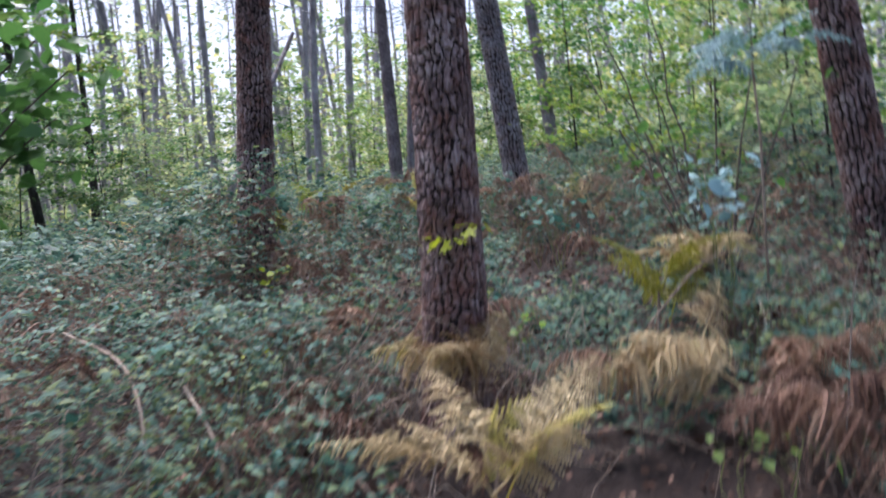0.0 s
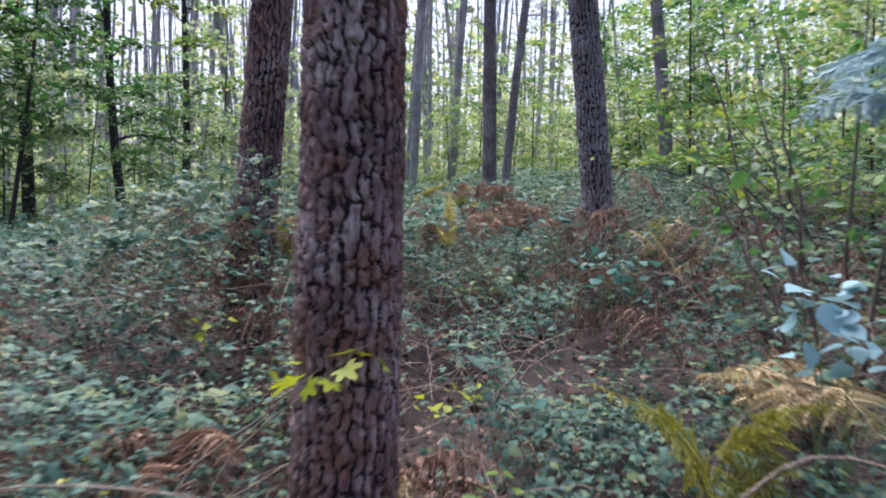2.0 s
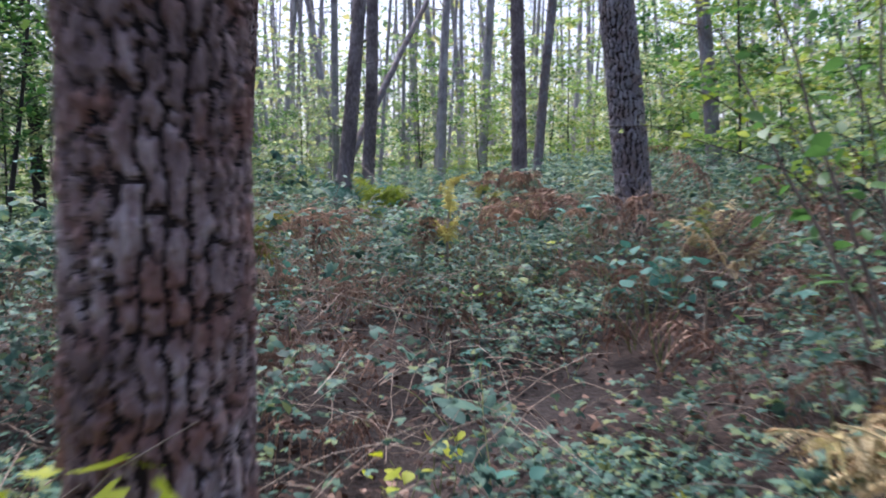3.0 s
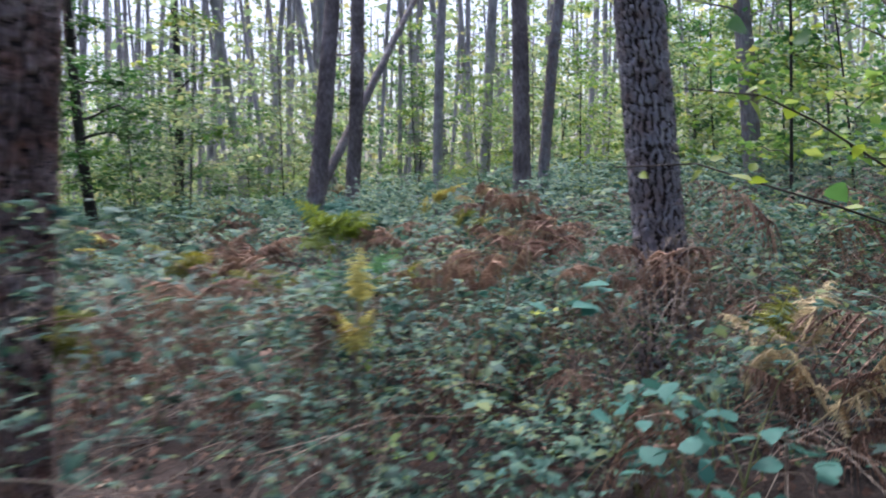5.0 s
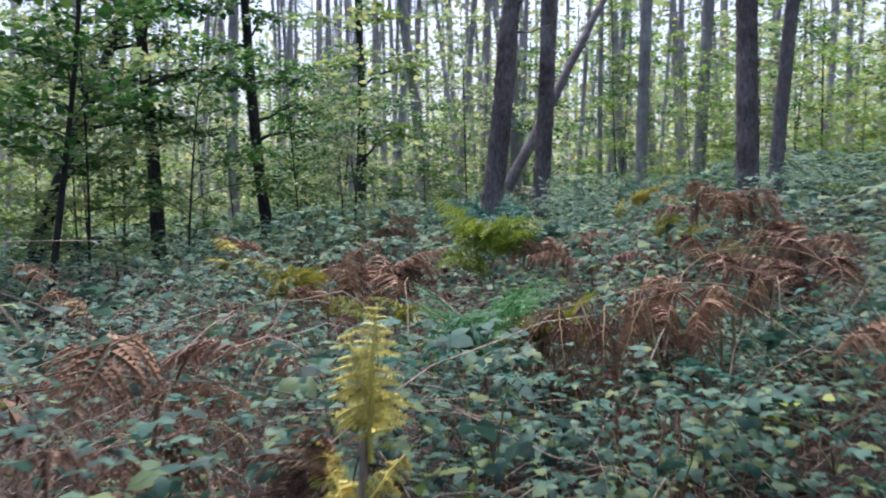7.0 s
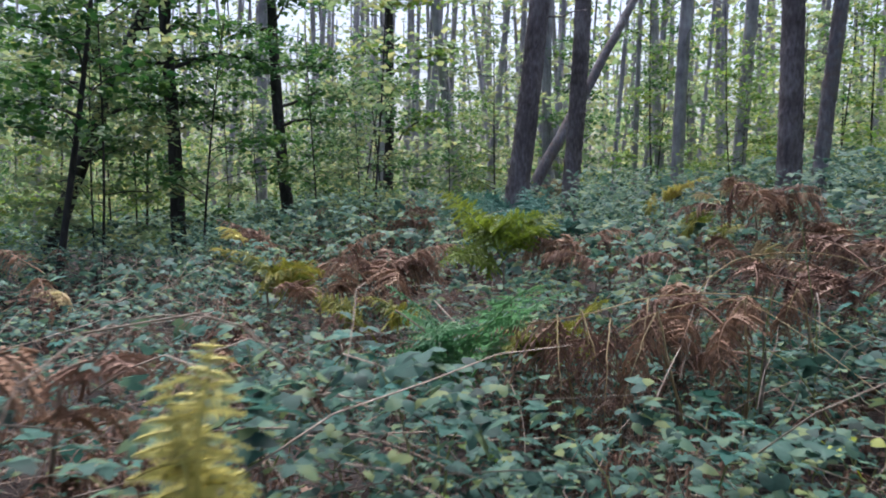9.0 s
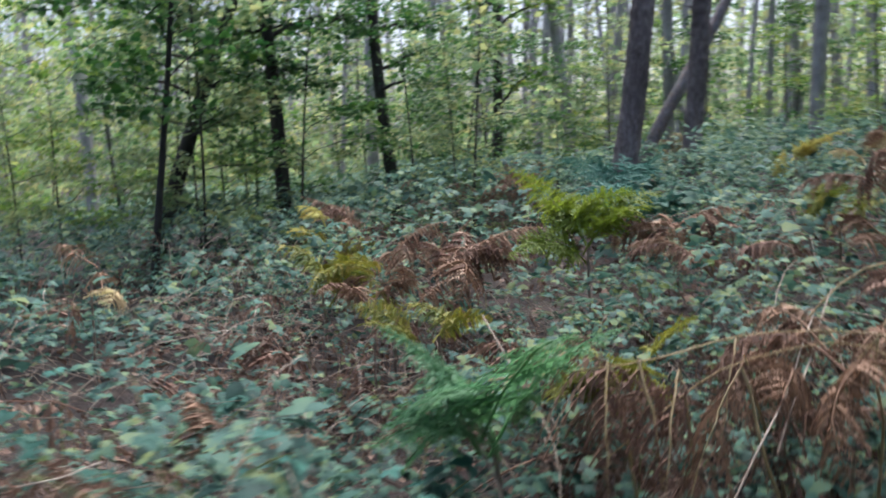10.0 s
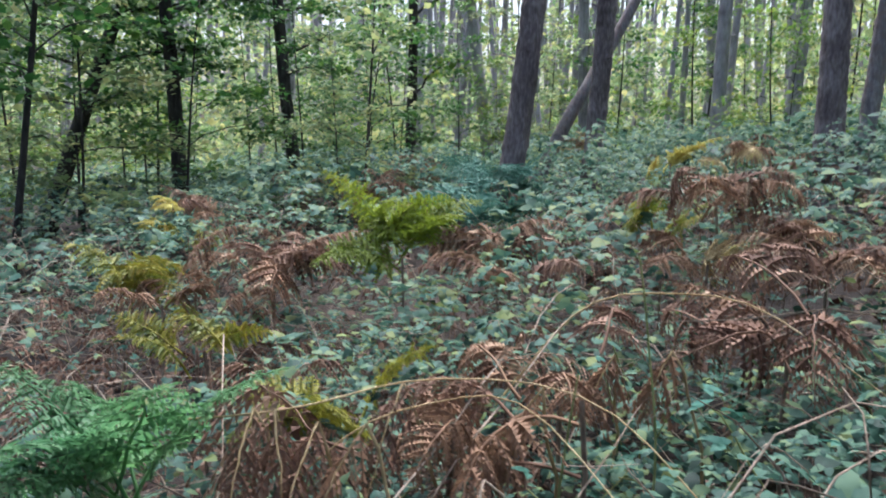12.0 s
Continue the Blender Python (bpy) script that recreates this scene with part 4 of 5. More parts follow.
for k, (x, y, top, l_, w, face) in enumerate([
        (-0.5, 8.2, 1.66, 0.28, 0.1, -60), (-0.42, 8.18, 1.68, 0.33, 0.12, -40), (-0.35, 8.22, 1.66, 0.28, 0.1, -80), (-0.22, 8.2, 1.69, 0.3, 0.13, -110),
        (-0.05, 8.5, 1.71, 0.24, 0.15, -150), (0.03, 8.95, 1.7, 0.16, 0.16, -120), (-0.12, 8.98, 1.66, 0.18, 0.17, -100), (-0.3, 8.4, 1.7, 0.26, 0.11, -80)]):
    hanging_frond("curled red-brown dead bracken frond hanging from its stalk", x, y, top, 900 + k, l_, w, face, (0.1 * math.sin(3 * k) + 0.05, 0.12))


# ---- canes ----
def cane(label, pts, radius, seed, mat=None, leaf=None, leaves=0):
    rng = np.random.default_rng(seed)
    pts = np.array(pts, float)
    k = 16
    t_ = np.linspace(0, len(pts) - 1, k)
    line = np.stack([np.interp(t_, np.arange(len(pts)), pts[:, j]) for j in range(3)], -1)
    line[1:-1] += rng.normal(0, 0.004, (k - 2, 3))
    for _ in range(3):
        line[1:-1] = (line[:-2] + 2 * line[1:-1] + line[2:]) / 4
    root = empty("bramble_cane", pose(*line[0]))
    tagged(root, label, "cane", "loose canes")
    part("stem", *tube(line - line[0], np.linspace(radius, radius * 0.55, k), 6), mat or M_TWIG, root, smooth=True)
    for i in range(leaves):
        m = turns(rng, 1, 25, 0.05)[0]
        part("leaf", LEAF[0] @ m.T + line[int(rng.integers(2, k))] - line[0], LEAF[1], leaf or M_BRAMBLE, root)


cane("pale dry arching cane over brambles", [(-1.96, 4.07, 1.0), (-1.34, 3.26, 0.95), (-1.1, 2.8, 0.85), (-0.96, 2.43, 0.5)], 0.008, 601)
cane("pale straight dry cane", [(-1.03, 3.04, 0.86), (-0.8, 2.6, 0.76), (-0.63, 2.22, 0.5)], 0.007, 602)
cane("thin dry bramble cane arching round the pine", [(-1.15, 3.3, 0.75), (-0.9, 3.2, 1.02), (-0.3, 3.1, 1.08), (0.05, 3.1, 1.02), (0.12, 3.05, 0.7)], 0.004, 603)
cane("golden dry stalk lying over brambles", [(-0.75, 8.12, 1.6), (-0.39, 8.25, 1.67), (-0.28, 8.4, 1.72), (0.04, 8.54, 1.73), (0.3, 8.47, 1.55)], 0.0022, 604, M_STRAW)
cane("golden dry stalk crossing brown bracken", [(-0.5, 8.2, 1.45), (-0.3, 8.3, 1.66), (-0.05, 8.42, 1.74), (0.3, 8.3, 1.52)], 0.002, 605, M_STRAW)
cane("grey bare cane leaning over a fern", [(-0.5, 7.88, 1.25), (-0.6, 7.94, 1.47), (-0.74, 8.0, 1.57), (-0.93, 8.03, 1.66)], 0.004, 606)
cane("thin grey cane lying across the undergrowth", [(-1.2, 8.7, 1.6), (-0.6, 8.2, 1.42), (-0.3, 7.6, 1.2)], 0.0025, 607)
cane("long pale cane lying low over brambles", [(-1.5, 5.6, 1.25), (-0.7, 5.75, 1.35), (-0.1, 5.8, 1.2)], 0.005, 608)
cane("thin upright dry stalk", [(0.12, 8.6, 1.2), (0.13, 8.62, 1.6), (0.06, 8.66, 1.95)], 0.003, 609, M_GREENSTEM)
cane("thin upright green stalk", [(-0.02, 8.45, 1.2), (0.0, 8.47, 1.5), (0.02, 8.5, 1.75)], 0.003, 610, M_GREENSTEM)
cane("arched dry stalk over brown bracken", [(-0.4, 8.9, 1.5), (-0.2, 9.0, 1.8), (0.15, 9.1, 1.82), (0.5, 9.1, 1.6)], 0.003, 611, M_STRAW)
cane("bare brown arched cane on the bank", [(0.8, 3.3, 0.9), (1.1, 3.35, 1.2), (1.5, 3.2, 1.1), (1.7, 3.0, 0.8)], 0.005, 612)
cane("pale leaning dry cane on the bank", [(1.1, 2.3, 0.7), (1.35, 2.7, 1.1), (1.6, 3.0, 1.25)], 0.0028, 613, M_DARKTWIG)
cane("grey dead cane standing among brambles", [(-2.2, 5.6, 0.9), (-1.9, 5.3, 1.35), (-1.6, 5.0, 1.2)], 0.006, 614)


cane("long thin grey cane lying over bramble leaves", [(-1.15, 7.2, 1.44), (-0.86, 7.3, 1.5), (-0.55, 7.35, 1.53), (-0.26, 7.3, 1.5)], 0.003, 615)
cane("thin dark cane slanting through the brambles", [(-0.77, 7.6, 1.57), (-0.49, 7.5, 1.52), (-0.21, 7.3, 1.42)], 0.0028, 616, M_DARKTWIG)
cane("pale bent cane rising out of brown bracken", [(-0.2, 8.0, 1.42), (-0.17, 8.3, 1.6), (-0.2, 8.6, 1.72)], 0.0026, 617)
cane("thin grey cane crossing golden stalks", [(-0.18, 8.3, 1.5), (-0.19, 8.5, 1.59), (-0.24, 8.8, 1.66), (-0.26, 9.0, 1.72)], 0.003, 618)
cane("pale dry cane slanting over brown litter", [(-0.9, 3.5, 0.62), (-0.45, 3.3, 0.86), (-0.2, 3.22, 1.0)], 0.004, 619)
cane("thin dry cane leaning on the bank", [(-0.6, 3.0, 0.5), (-0.42, 3.05, 0.78), (-0.38, 3.1, 1.02)], 0.0035, 620)


# ---- leafy shrubs and sprigs ----
def sprig(name, label, base, tips, mat, seed, leaf=0.09, per_metre=22, stem=0.006, bark=None, from_=0.3, tilt=25, spread_=0.05, category="shrub", sag=0.05, blade_=None):
    """Bare stems from one foot to given tips, with single broad leaves as parts."""
    rng = np.random.default_rng(seed)
    base = np.array(base, float)
    root = empty(name, pose(*base))
    tagged(root, label, category)
    for tip in tips:
        line = bend((0, 0, 0), np.array(tip) - base, sag, 9, rng, 0.012)
        part("stem", *tube(line, np.linspace(stem, stem * 0.3, 9), 5), bark or M_DARKTWIG, root)
        n = max(2, int(np.linalg.norm(np.array(tip) - base) * per_metre))
        cum = np.linspace(0, 1, 9)
        for s in rng.uniform(from_, 1.0, n):
            c = np.array([np.interp(s, cum, line[:, j]) for j in range(3)]) + rng.normal(0, spread_, 3) * (1, 1, 0.5)
            m = turns(rng, 1, tilt, leaf)[0]
            part("leaf", (blade_ or LEAF)[0] @ m.T + c, (blade_ or LEAF)[1], mat, root)
    return root


sprig("bramble_sprig", "yellow-green maple-like leaves on a thin twig before the pine", (-0.5, 3.1, gz(-0.5, 3.1) + 0.3), [(0.17, 3.26, 1.42), (0.02, 3.24, 1.34)], M_LIME, 501, 0.085, 6, 0.004, M_TWIG, 0.8, 32, 0.03, blade_=MAPLE)
sprig("seedling", "pale blue-green broad-leaved seedling among bracken", (1.28, 3.75, gz(1.28, 3.75)), [(1.15, 3.6, 1.55), (1.3, 3.65, 1.52), (1.22, 3.75, 1.62), (1.4, 3.8, 1.6)], M_GLAUC, 502, 0.07, 10, 0.004, M_GREENSTEM, 0.68, 26, 0.07, blade_=ROUND)
sprig("seedling", "large matt blue-green hazel leaves on a low stem", (0.75, 6.6, gz(0.75, 6.6)), [(0.377, 6.516, 1.692), (0.484, 6.478, 1.7), (0.559, 6.476, 1.688), (0.61, 6.591, 1.745)], M_TEAL, 503, 0.06, 1, 0.003, M_GREENSTEM, 0.95, 16, 0.015, blade_=ROUND)
sprig("seedling", "bluish-green broad-leaved bramble clump", (0.88, 6.25, gz(0.88, 6.25)), [(0.72, 6.2, 1.5), (0.85, 6.35, 1.54), (1.0, 6.15, 1.48), (0.75, 6.4, 1.52), (0.95, 6.0, 1.42)], M_TEAL, 504, 0.06, 18, 0.004, M_GREENSTEM, 0.5, 22, 0.08, blade_=ROUND)
sprig("hazel_branch", "thin dark branch with bright green single leaves", (2.4, 7.2, gz(2.4, 7.2)), [(0.62, 6.45, 2.08), (0.8, 6.5, 2.3), (1.2, 6.6, 2.5), (1.3, 6.6, 2.1)], M_LIMEFERN, 505, 0.052, 9, 0.007, None, 0.35, 25, 0.05, sag=0.25)
sprig("shrub", "dark-stemmed leafy shrub with green leaves on the bank", (1.5, 4.4, gz(1.5, 4.4)), [(1.05, 5.6, 2.35), (1.15, 5.5, 2.6), (1.4, 5.2, 2.75), (1.65, 4.7, 2.8), (1.95, 4.8, 2.6), (1.35, 5.2, 2.3), (2.15, 4.6, 2.3), (1.25, 5.3, 1.95)], M_DEEP, 506, 0.055, 20, 0.010, None, 0.4, 28, 0.13)
sprig("hazel_branch", "dark green hazel leaves on an overhanging branch", (-2.4, 2.2, gz(-2.4, 2.2)), [(-1.15, 2.6, 1.98), (-1.2, 2.6, 2.12), (-1.25, 2.7, 1.85), (-1.4, 2.7, 2.15), (-1.35, 2.8, 2.0)], M_DEEP, 507, 0.075, 34, 0.009, None, 0.6, 30, 0.09, sag=0.15)


# ---- dry grass ----
def dry_grass(label, x, y, blades, length, seed, mat=None, spread_=0.12, lift=0.2):
    rng = np.random.default_rng(seed)
    lift += float(deeper(y))
    root = empty("dry_grass", pose(x, y, gz(x, y)))
    tagged(root, label, "grass")
    p = Pile()
    for _ in range(blades):
        c = np.array([*rng.normal(0, spread_, 2), lift * rng.random()])
        a, l_ = rng.uniform(0, 6.283), length * rng.uniform(0.5, 1.2)
        e = c + np.array([math.cos(a) * l_ * 0.6, math.sin(a) * l_ * 0.6, rng.uniform(-0.1, 0.45) * l_])
        p.add(*tube(bend(c, e, 0.3 * l_, 5, rng, 0.01), np.linspace(0.0024, 0.0008, 5), 3))
    part("blades", *p.get(), mat or M_TWIG, root)


dry_grass("hanging pale dry grass round a pine's foot", 0.8, 8.15, 130, 0.45, 701, spread_=0.2, lift=0.45)
dry_grass("tangled dry grass beside the leaning pine", 0.95, 7.8, 120, 0.45, 702, spread_=0.22, lift=0.35)
dry_grass("pale dry grass tuft among dead leaves", 1.05, 7.45, 90, 0.4, 703, spread_=0.2, lift=0.3)
dry_grass("straw-coloured dry grass at the pine's foot", -0.35, 3.25, 120, 0.45, 704, spread_=0.22, lift=0.3)
dry_grass("straw-coloured dry stems beside the pine", 0.3, 3.35, 80, 0.4, 705, spread_=0.15, lift=0.4)
dry_grass("pale dry grass under a leaning pine", -1.5, 6.3, 70, 0.4, 706, spread_=0.2, lift=0.3)
dry_grass("pale upright dry grass in the brambles", -3.9, 9.7, 90, 0.4, 707, spread_=0.25, lift=0.4)
fern("rust-brown bracken round the leaning pine's foot", 0.75, 8.2, (M_RUST, M_BROWN, M_BROWN), 6, 429, 0.45, 0.3, 0.3, 45, 100, 0.5, tatter=0.16, hang=0.35)

# ---- further bracken and shoots ----
fern("olive bracken behind rust-brown fronds", -0.63, 10.62, M_OLIVE, 4, 440, 0.32, 0.24, 0.4, 60, 70, 0.15)
fern("orange-brown low bracken among brambles", -0.3, 10.22, (M_RUST, M_TAN), 4, 441, 0.4, 0.26, 0.36, 40, 80, 0.4, tatter=0.16, hang=0.35)
fern("tan withered bracken standing in brambles", -2.09, 9.12, (M_RUST, M_TAN), 4, 442, 0.3, 0.2, 0.36, 70, 100, 0.5, tatter=0.16, hang=0.35)
fern("pale tan bracken on the far bank", -0.96, 12.81, (M_TAN, M_RUST), 5, 443, 0.35, 0.25, 0.5, 50, 110, 0.5, tatter=0.16, hang=0.35)
fern("orange bracken before two pines", -4.66, 14.06, (M_RUST, M_TAN), 6, 444, 0.4, 0.3, 0.4, 45, 90, 0.35, tatter=0.16, hang=0.35)
fern("orange-brown arching bracken in the hollow", -4.21, 11.09, (M_RUST, M_BROWN), 5, 445, 0.42, 0.3, 0.42, 45, 85, 0.3, tatter=0.16, hang=0.35)
fern("orange and yellow bracken under a leaning pine", -4.0, 10.67, (M_OLIVE, M_YELLOW), 5, 446, 0.38, 0.28, 0.4, 50, 80, 0.3)
fern("rust-brown bracken on the rise", 0.12, 10.2, (M_RUST, M_BROWN), 6, 447, 0.42, 0.32, 0.4, 45, 95, 0.45, tatter=0.16, hang=0.35)
fern("yellow bracken far up the slope", -1.57, 13.24, (M_YELLOW, M_OLIVE), 5, 448, 0.4, 0.26, 0.45, 60, 70, 0.2)
fern("orange bracken by a pair of pines", -4.12, 16.87, (M_RUST, M_TAN), 6, 449, 0.45, 0.32, 0.42, 45, 90, 0.4, tatter=0.16, hang=0.35)
fern("rust-brown bracken beside brambles", -0.15, 8.77, (M_RUST, M_BROWN), 3, 451, 0.3, 0.2, 0.4, 50, 110, 0.5, tatter=0.16, hang=0.35)
fern("reddish bracken lying on brambles", -0.87, 9.74, (M_RUST, M_BROWN), 4, 452, 0.34, 0.24, 0.4, 45, 100, 0.5, tatter=0.16, hang=0.35)
fern("olive-brown small bracken in brambles", -2.2, 9.36, (M_OLIVE, M_RUST), 3, 453, 0.26, 0.18, 0.36, 65, 70, 0.3, tatter=0.16, hang=0.35)
fern("upright rust-brown bracken spike", -2.57, 10.24, (M_RUST, M_TAN), 2, 454, 0.3, 0.12, 0.4, 80, 70, 0.6, tatter=0.16, hang=0.35)
fern("red-brown arched bracken frond", -3.76, 8.74, (M_RUST, M_TAN), 3, 455, 0.38, 0.22, 0.42, 40, 85, 0.35, tatter=0.16, hang=0.35)
fern("heap of curled brown dead bracken", -1.13, 7.7, (M_RUST, M_BROWN), 3, 456, 0.28, 0.18, 0.3, 55, 110, 0.6, tatter=0.16, hang=0.35)
fern("orange-brown bracken in a low hollow", -3.82, 12.61, (M_RUST, M_BROWN), 6, 457, 0.4, 0.3, 0.4, 45, 95, 0.4, tatter=0.16, hang=0.35)
fern("reddish dead bracken near the pine", 0.08, 3.67, (M_RUST, M_BROWN), 5, 458, 0.35, 0.25, 0.28, 50, 100, 0.5, tatter=0.16, hang=0.35)
fern("tan dead bracken bundle beside the pine", 0.66, 2.94, (M_TAN, M_RUST), 5, 459, 0.35, 0.25, 0.28, 50, 100, 0.5, tatter=0.16, hang=0.35)
fern("rust-brown bracken below the bank", 1.11, 2.59, (M_RUST, M_BROWN), 6, 460, 0.4, 0.3, 0.28, 50, 95, 0.5, tatter=0.16, hang=0.35)
fern("brown bracken bundle near the cane", -0.64, 3.79, (M_RUST, M_BROWN), 6, 461, 0.42, 0.3, 0.26, 45, 95, 0.5, tatter=0.16, hang=0.35)
sprig("seedling", "small bright green seedling in the undergrowth", (0.79, 2.34, 0.38), [(0.74, 2.37, 0.68), (0.85, 2.34, 0.7), (0.79, 2.28, 0.66)], M_FRESH, 520, 0.04, 9, 0.003, M_GREENSTEM, 0.75, 22, 0.045, blade_=ROUND)
sprig("seedling", "small bright green seedling under bracken", (0.92, 2.3, 0.39), [(0.87, 2.33, 0.69), (0.98, 2.3, 0.71), (0.92, 2.24, 0.67)], M_FRESH, 521, 0.04, 9, 0.003, M_GREENSTEM, 0.75, 22, 0.045, blade_=ROUND)
sprig("seedling", "green-leaved seedling beside the pine", (0.33, 3.81, 0.55), [(0.28, 3.84, 0.9), (0.39, 3.81, 0.92), (0.33, 3.75, 0.88)], M_FRESH, 522, 0.045, 9, 0.003, M_GREENSTEM, 0.75, 22, 0.045, blade_=ROUND)
sprig("seedling", "yellow-leaved bramble shoot in dry litter", (-0.88, 3.68, 0.5), [(-0.93, 3.71, 0.9), (-0.82, 3.68, 0.92), (-0.88, 3.62, 0.88)], M_LIME, 523, 0.05, 9, 0.003, M_GREENSTEM, 0.75, 22, 0.045, blade_=ROUND)
sprig("seedling", "yellow-green shoot before brambles", (0.16, 4.69, 0.62), [(0.11, 4.72, 1.02), (0.22, 4.69, 1.04), (0.16, 4.63, 1.0)], M_LIME, 524, 0.045, 9, 0.003, M_GREENSTEM, 0.75, 22, 0.045, blade_=ROUND)
sprig("seedling", "small fresh green shoot in brown litter", (-0.03, 6.39, 0.87), [(-0.08, 6.42, 1.27), (0.03, 6.39, 1.29), (-0.03, 6.33, 1.25)], M_FRESH, 525, 0.035, 9, 0.003, M_GREENSTEM, 0.75, 22, 0.045, blade_=ROUND)
sprig("seedling", "small light green shoot among bramble leaves", (-0.42, 7.39, 0.94), [(-0.47, 7.42, 1.39), (-0.36, 7.39, 1.41), (-0.42, 7.33, 1.37)], M_FRESH, 526, 0.035, 9, 0.003, M_GREENSTEM, 0.75, 22, 0.045, blade_=ROUND)
sprig("seedling", "yellow-leaved shoot in dead leaves", (0.11, 4.46, 0.59), [(0.06, 4.49, 0.99), (0.17, 4.46, 1.01), (0.11, 4.4, 0.97)], M_LIME, 527, 0.045, 9, 0.003, M_GREENSTEM, 0.75, 22, 0.045, blade_=ROUND)
sprig("seedling", "teal-leaved bramble shoot among dead leaves", (0.33, 4.42, 0.59), [(0.28, 4.45, 0.99), (0.39, 4.42, 1.01), (0.33, 4.36, 0.97)], M_TEAL, 528, 0.055, 9, 0.003, M_GREENSTEM, 0.75, 22, 0.045, blade_=ROUND)
sprig("seedling", "teal-leaved bramble shoot in dead bracken", (0.77, 6.65, 0.94), [(0.72, 6.68, 1.39), (0.83, 6.65, 1.41), (0.77, 6.59, 1.37)], M_TEAL, 529, 0.05, 9, 0.003, M_GREENSTEM, 0.75, 22, 0.045, blade_=ROUND)
sprig("seedling", "teal-leaved bramble clump on the slope", (-1.38, 8.11, 0.91), [(-1.43, 8.14, 1.36), (-1.32, 8.11, 1.38), (-1.38, 8.05, 1.34)], M_TEAL, 530, 0.05, 9, 0.003, M_GREENSTEM, 0.75, 22, 0.045, blade_=ROUND)
sprig("seedling", "teal-leaved bramble clump near a yellow frond", (-1.05, 7.92, 0.93), [(-1.1, 7.95, 1.38), (-0.99, 7.92, 1.4), (-1.05, 7.86, 1.36)], M_TEAL, 531, 0.05, 9, 0.003, M_GREENSTEM, 0.75, 22, 0.045, blade_=ROUND)
sprig("seedling", "bright green shoot by the fern", (-0.58, 7.91, 0.96), [(-0.63, 7.94, 1.41), (-0.52, 7.91, 1.43), (-0.58, 7.85, 1.39)], M_FRESH, 532, 0.035, 9, 0.003, M_GREENSTEM, 0.75, 22, 0.045, blade_=ROUND)
sprig("seedling", "yellow-leaved shoot beside dry grass", (0.21, 8.07, 1.01), [(0.16, 8.1, 1.46), (0.27, 8.07, 1.48), (0.21, 8.01, 1.44)], M_LIME, 533, 0.04, 9, 0.003, M_GREENSTEM, 0.75, 22, 0.045, blade_=ROUND)
sprig("seedling", "blue-green broad leaves of a bramble shoot", (-1.46, 7.42, 0.87), [(-1.51, 7.45, 1.32), (-1.4, 7.42, 1.34), (-1.46, 7.36, 1.3)], M_TEAL, 534, 0.055, 9, 0.003, M_GREENSTEM, 0.75, 22, 0.045, blade_=ROUND)
sprig("seedling", "teal leaves at the path edge", (-0.51, 2.58, 0.4), [(-0.56, 2.61, 0.7), (-0.45, 2.58, 0.72), (-0.51, 2.52, 0.68)], M_TEAL, 535, 0.055, 9, 0.003, M_GREENSTEM, 0.75, 22, 0.045, blade_=ROUND)
sprig("seedling", "teal leaves under dry canes", (-1.64, 3.38, 0.46), [(-1.69, 3.41, 0.76), (-1.58, 3.38, 0.78), (-1.64, 3.32, 0.74)], M_TEAL, 536, 0.06, 9, 0.003, M_GREENSTEM, 0.75, 22, 0.045, blade_=ROUND)
sprig("seedling", "green-yellow leaves in the hollow", (-1.09, 5.02, 0.69), [(-1.14, 5.05, 1.19), (-1.03, 5.02, 1.21), (-1.09, 4.96, 1.17)], M_LIME, 537, 0.05, 9, 0.003, M_GREENSTEM, 0.75, 22, 0.045, blade_=ROUND)


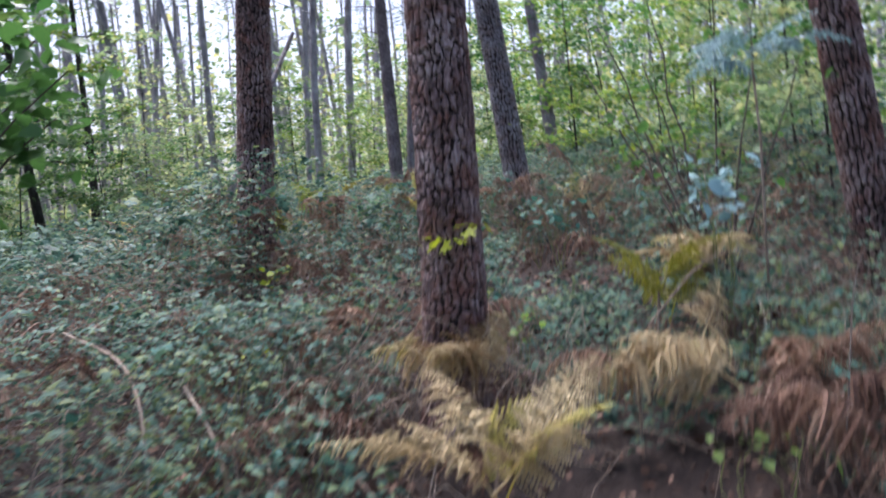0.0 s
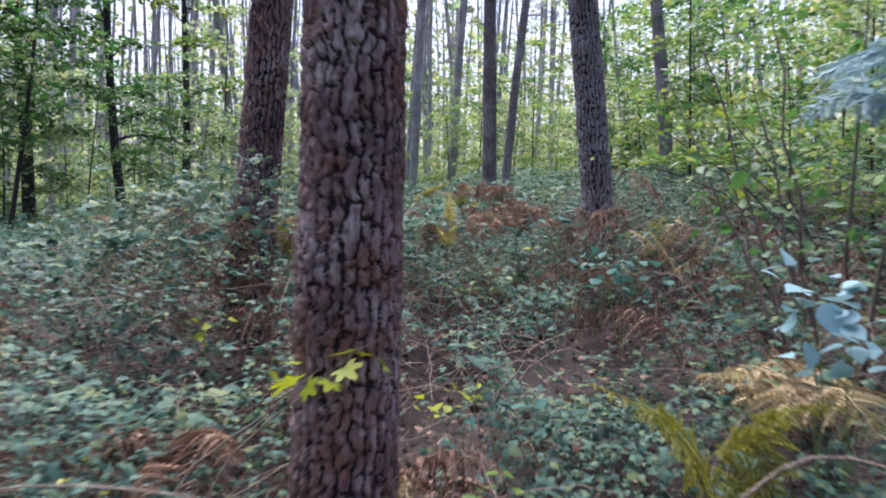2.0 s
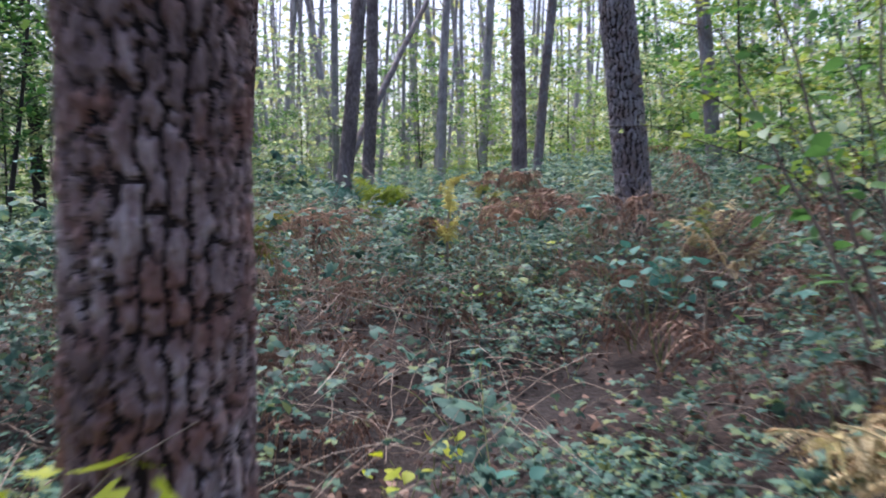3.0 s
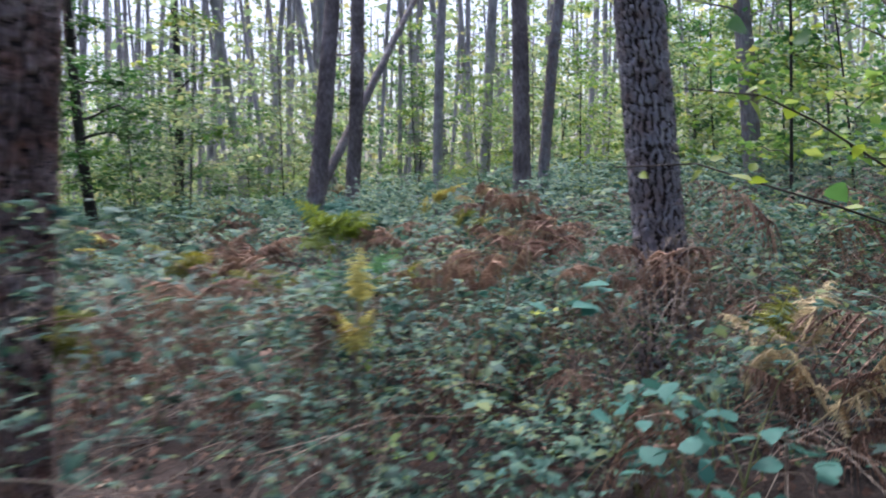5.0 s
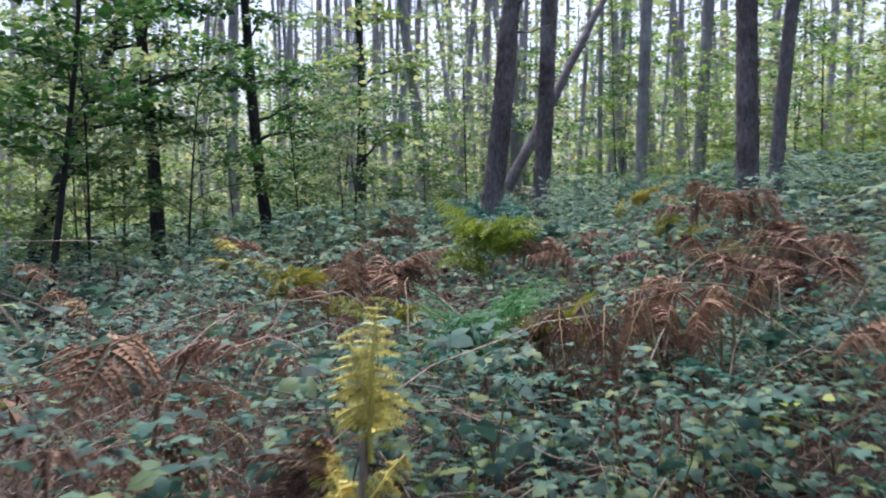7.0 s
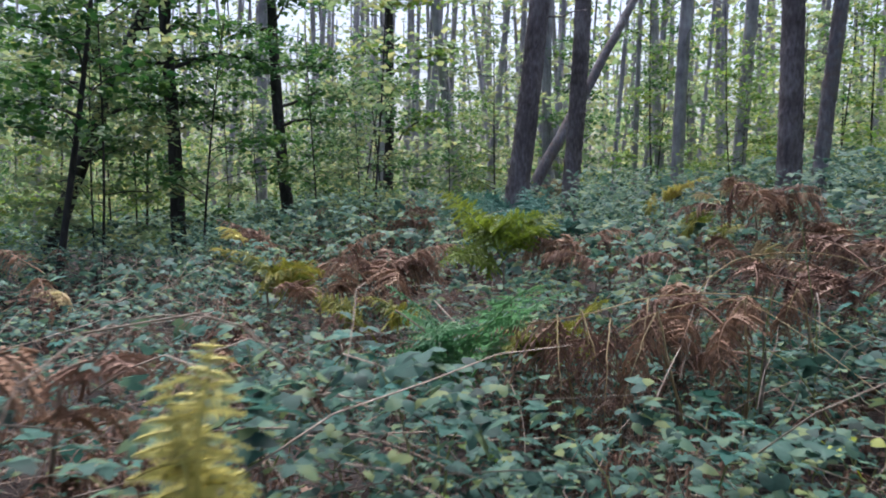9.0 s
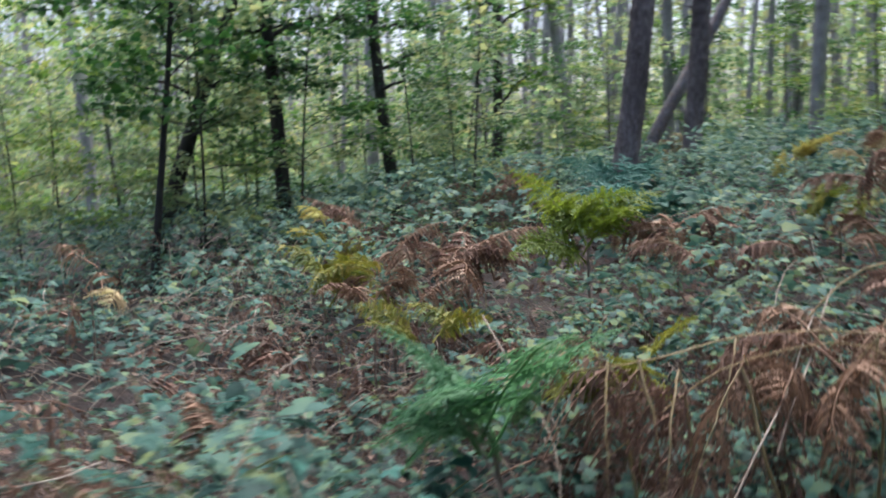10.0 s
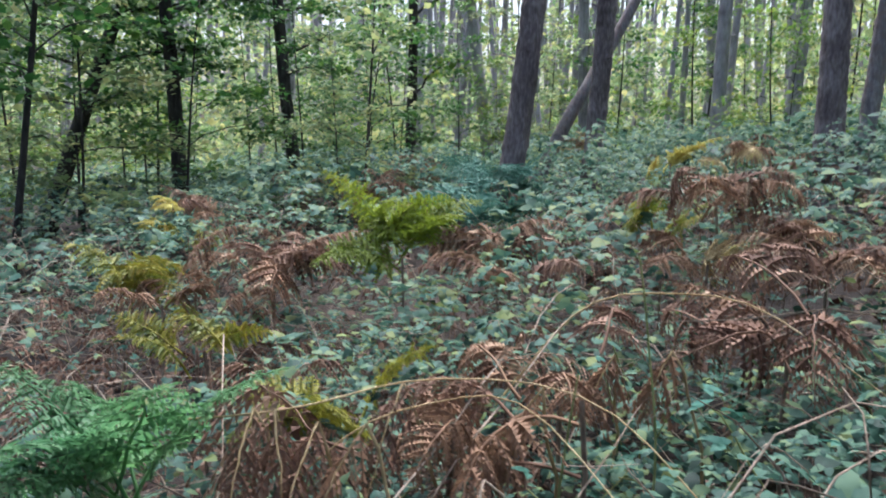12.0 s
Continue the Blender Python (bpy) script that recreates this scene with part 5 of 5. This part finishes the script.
# ---- bramble shoots standing out of the carpet ----
def bramble_shoot(seed, stems=3, leaf=0.05):
    rng = np.random.default_rng(seed)
    root = empty("bramble_shoot", pose(0, 0, 0))
    tagged(root, "bluish-green bramble shoot with toothed three-part leaves", "bramble", "bramble shoots")
    for i in range(stems):
        a, l_ = 2.1 * i + rng.uniform(0, 1), rng.uniform(0.14, 0.26)
        line = bend((0, 0, -0.3), (math.cos(a) * l_, math.sin(a) * l_, rng.uniform(0.0, 0.06)), 0.07, 8, rng, 0.004)
        part("stem", *tube(line, np.linspace(0.0025, 0.0012, 8), 4), M_GREENSTEM, root)
        for t_ in (4, 5, 6, 7):
            turn = turns(rng, 1, 14, leaf * rng.uniform(0.75, 1.15), 0.1)[0]
            hub = line[t_] + rng.normal(0, 0.02, 3) + (0, 0, 0.025)
            part("leaf", LEAF3[0] @ turn.T + hub, LEAF3[1], M_SHOOT if i else M_TEAL, root)
    return root


LEAF3 = trefoil(True)
rng = np.random.default_rng(950)
shoots = [bramble_shoot(951 + k, 2 + k % 2, 0.031 + 0.003 * k) for k in range(4)]
SPOTS = [(0.95, 6.3), (0.4, 4.4), (0.25, 4.7), (-0.5, 6.9), (-0.25, 7.2), (-0.75, 7.35), (-0.5, 7.55), (-0.05, 7.7), (0.1, 8.0), (0.3, 8.3), (0.42, 8.65), (0.2, 8.9), (-0.6, 5.4), (-0.9, 3.4), (-1.3, 3.1), (-0.5, 2.9), (-0.7, 2.5)]
while len(SPOTS) < 62:
    x, y = rng.uniform(-2.2, 1.7), rng.uniform(2.4, 10.2)
    if min(math.hypot(x - a, y - b) for a, b in SPOTS) > 0.22 and min(math.hypot(x - a, y - b) for a, b, _ in TRUNKS) > 0.3 and vnoise(x, y, 0.8, 31) > 0.35:
        SPOTS.append((x, y))
for k, (x, y) in enumerate(SPOTS):
    m = pose(x, y, gz(x, y) + float(carpet_height(x, y)) * rng.uniform(0.8, 1.0), rng.normal(0, 6), rng.normal(0, 6), rng.uniform(0, 360)) @ Matrix.Scale(rng.uniform(0.8, 1.2), 4)
    if k < 4:
        shoots[k].matrix_world = m
    else:
        copy_thing(shoots[k % 4], m)
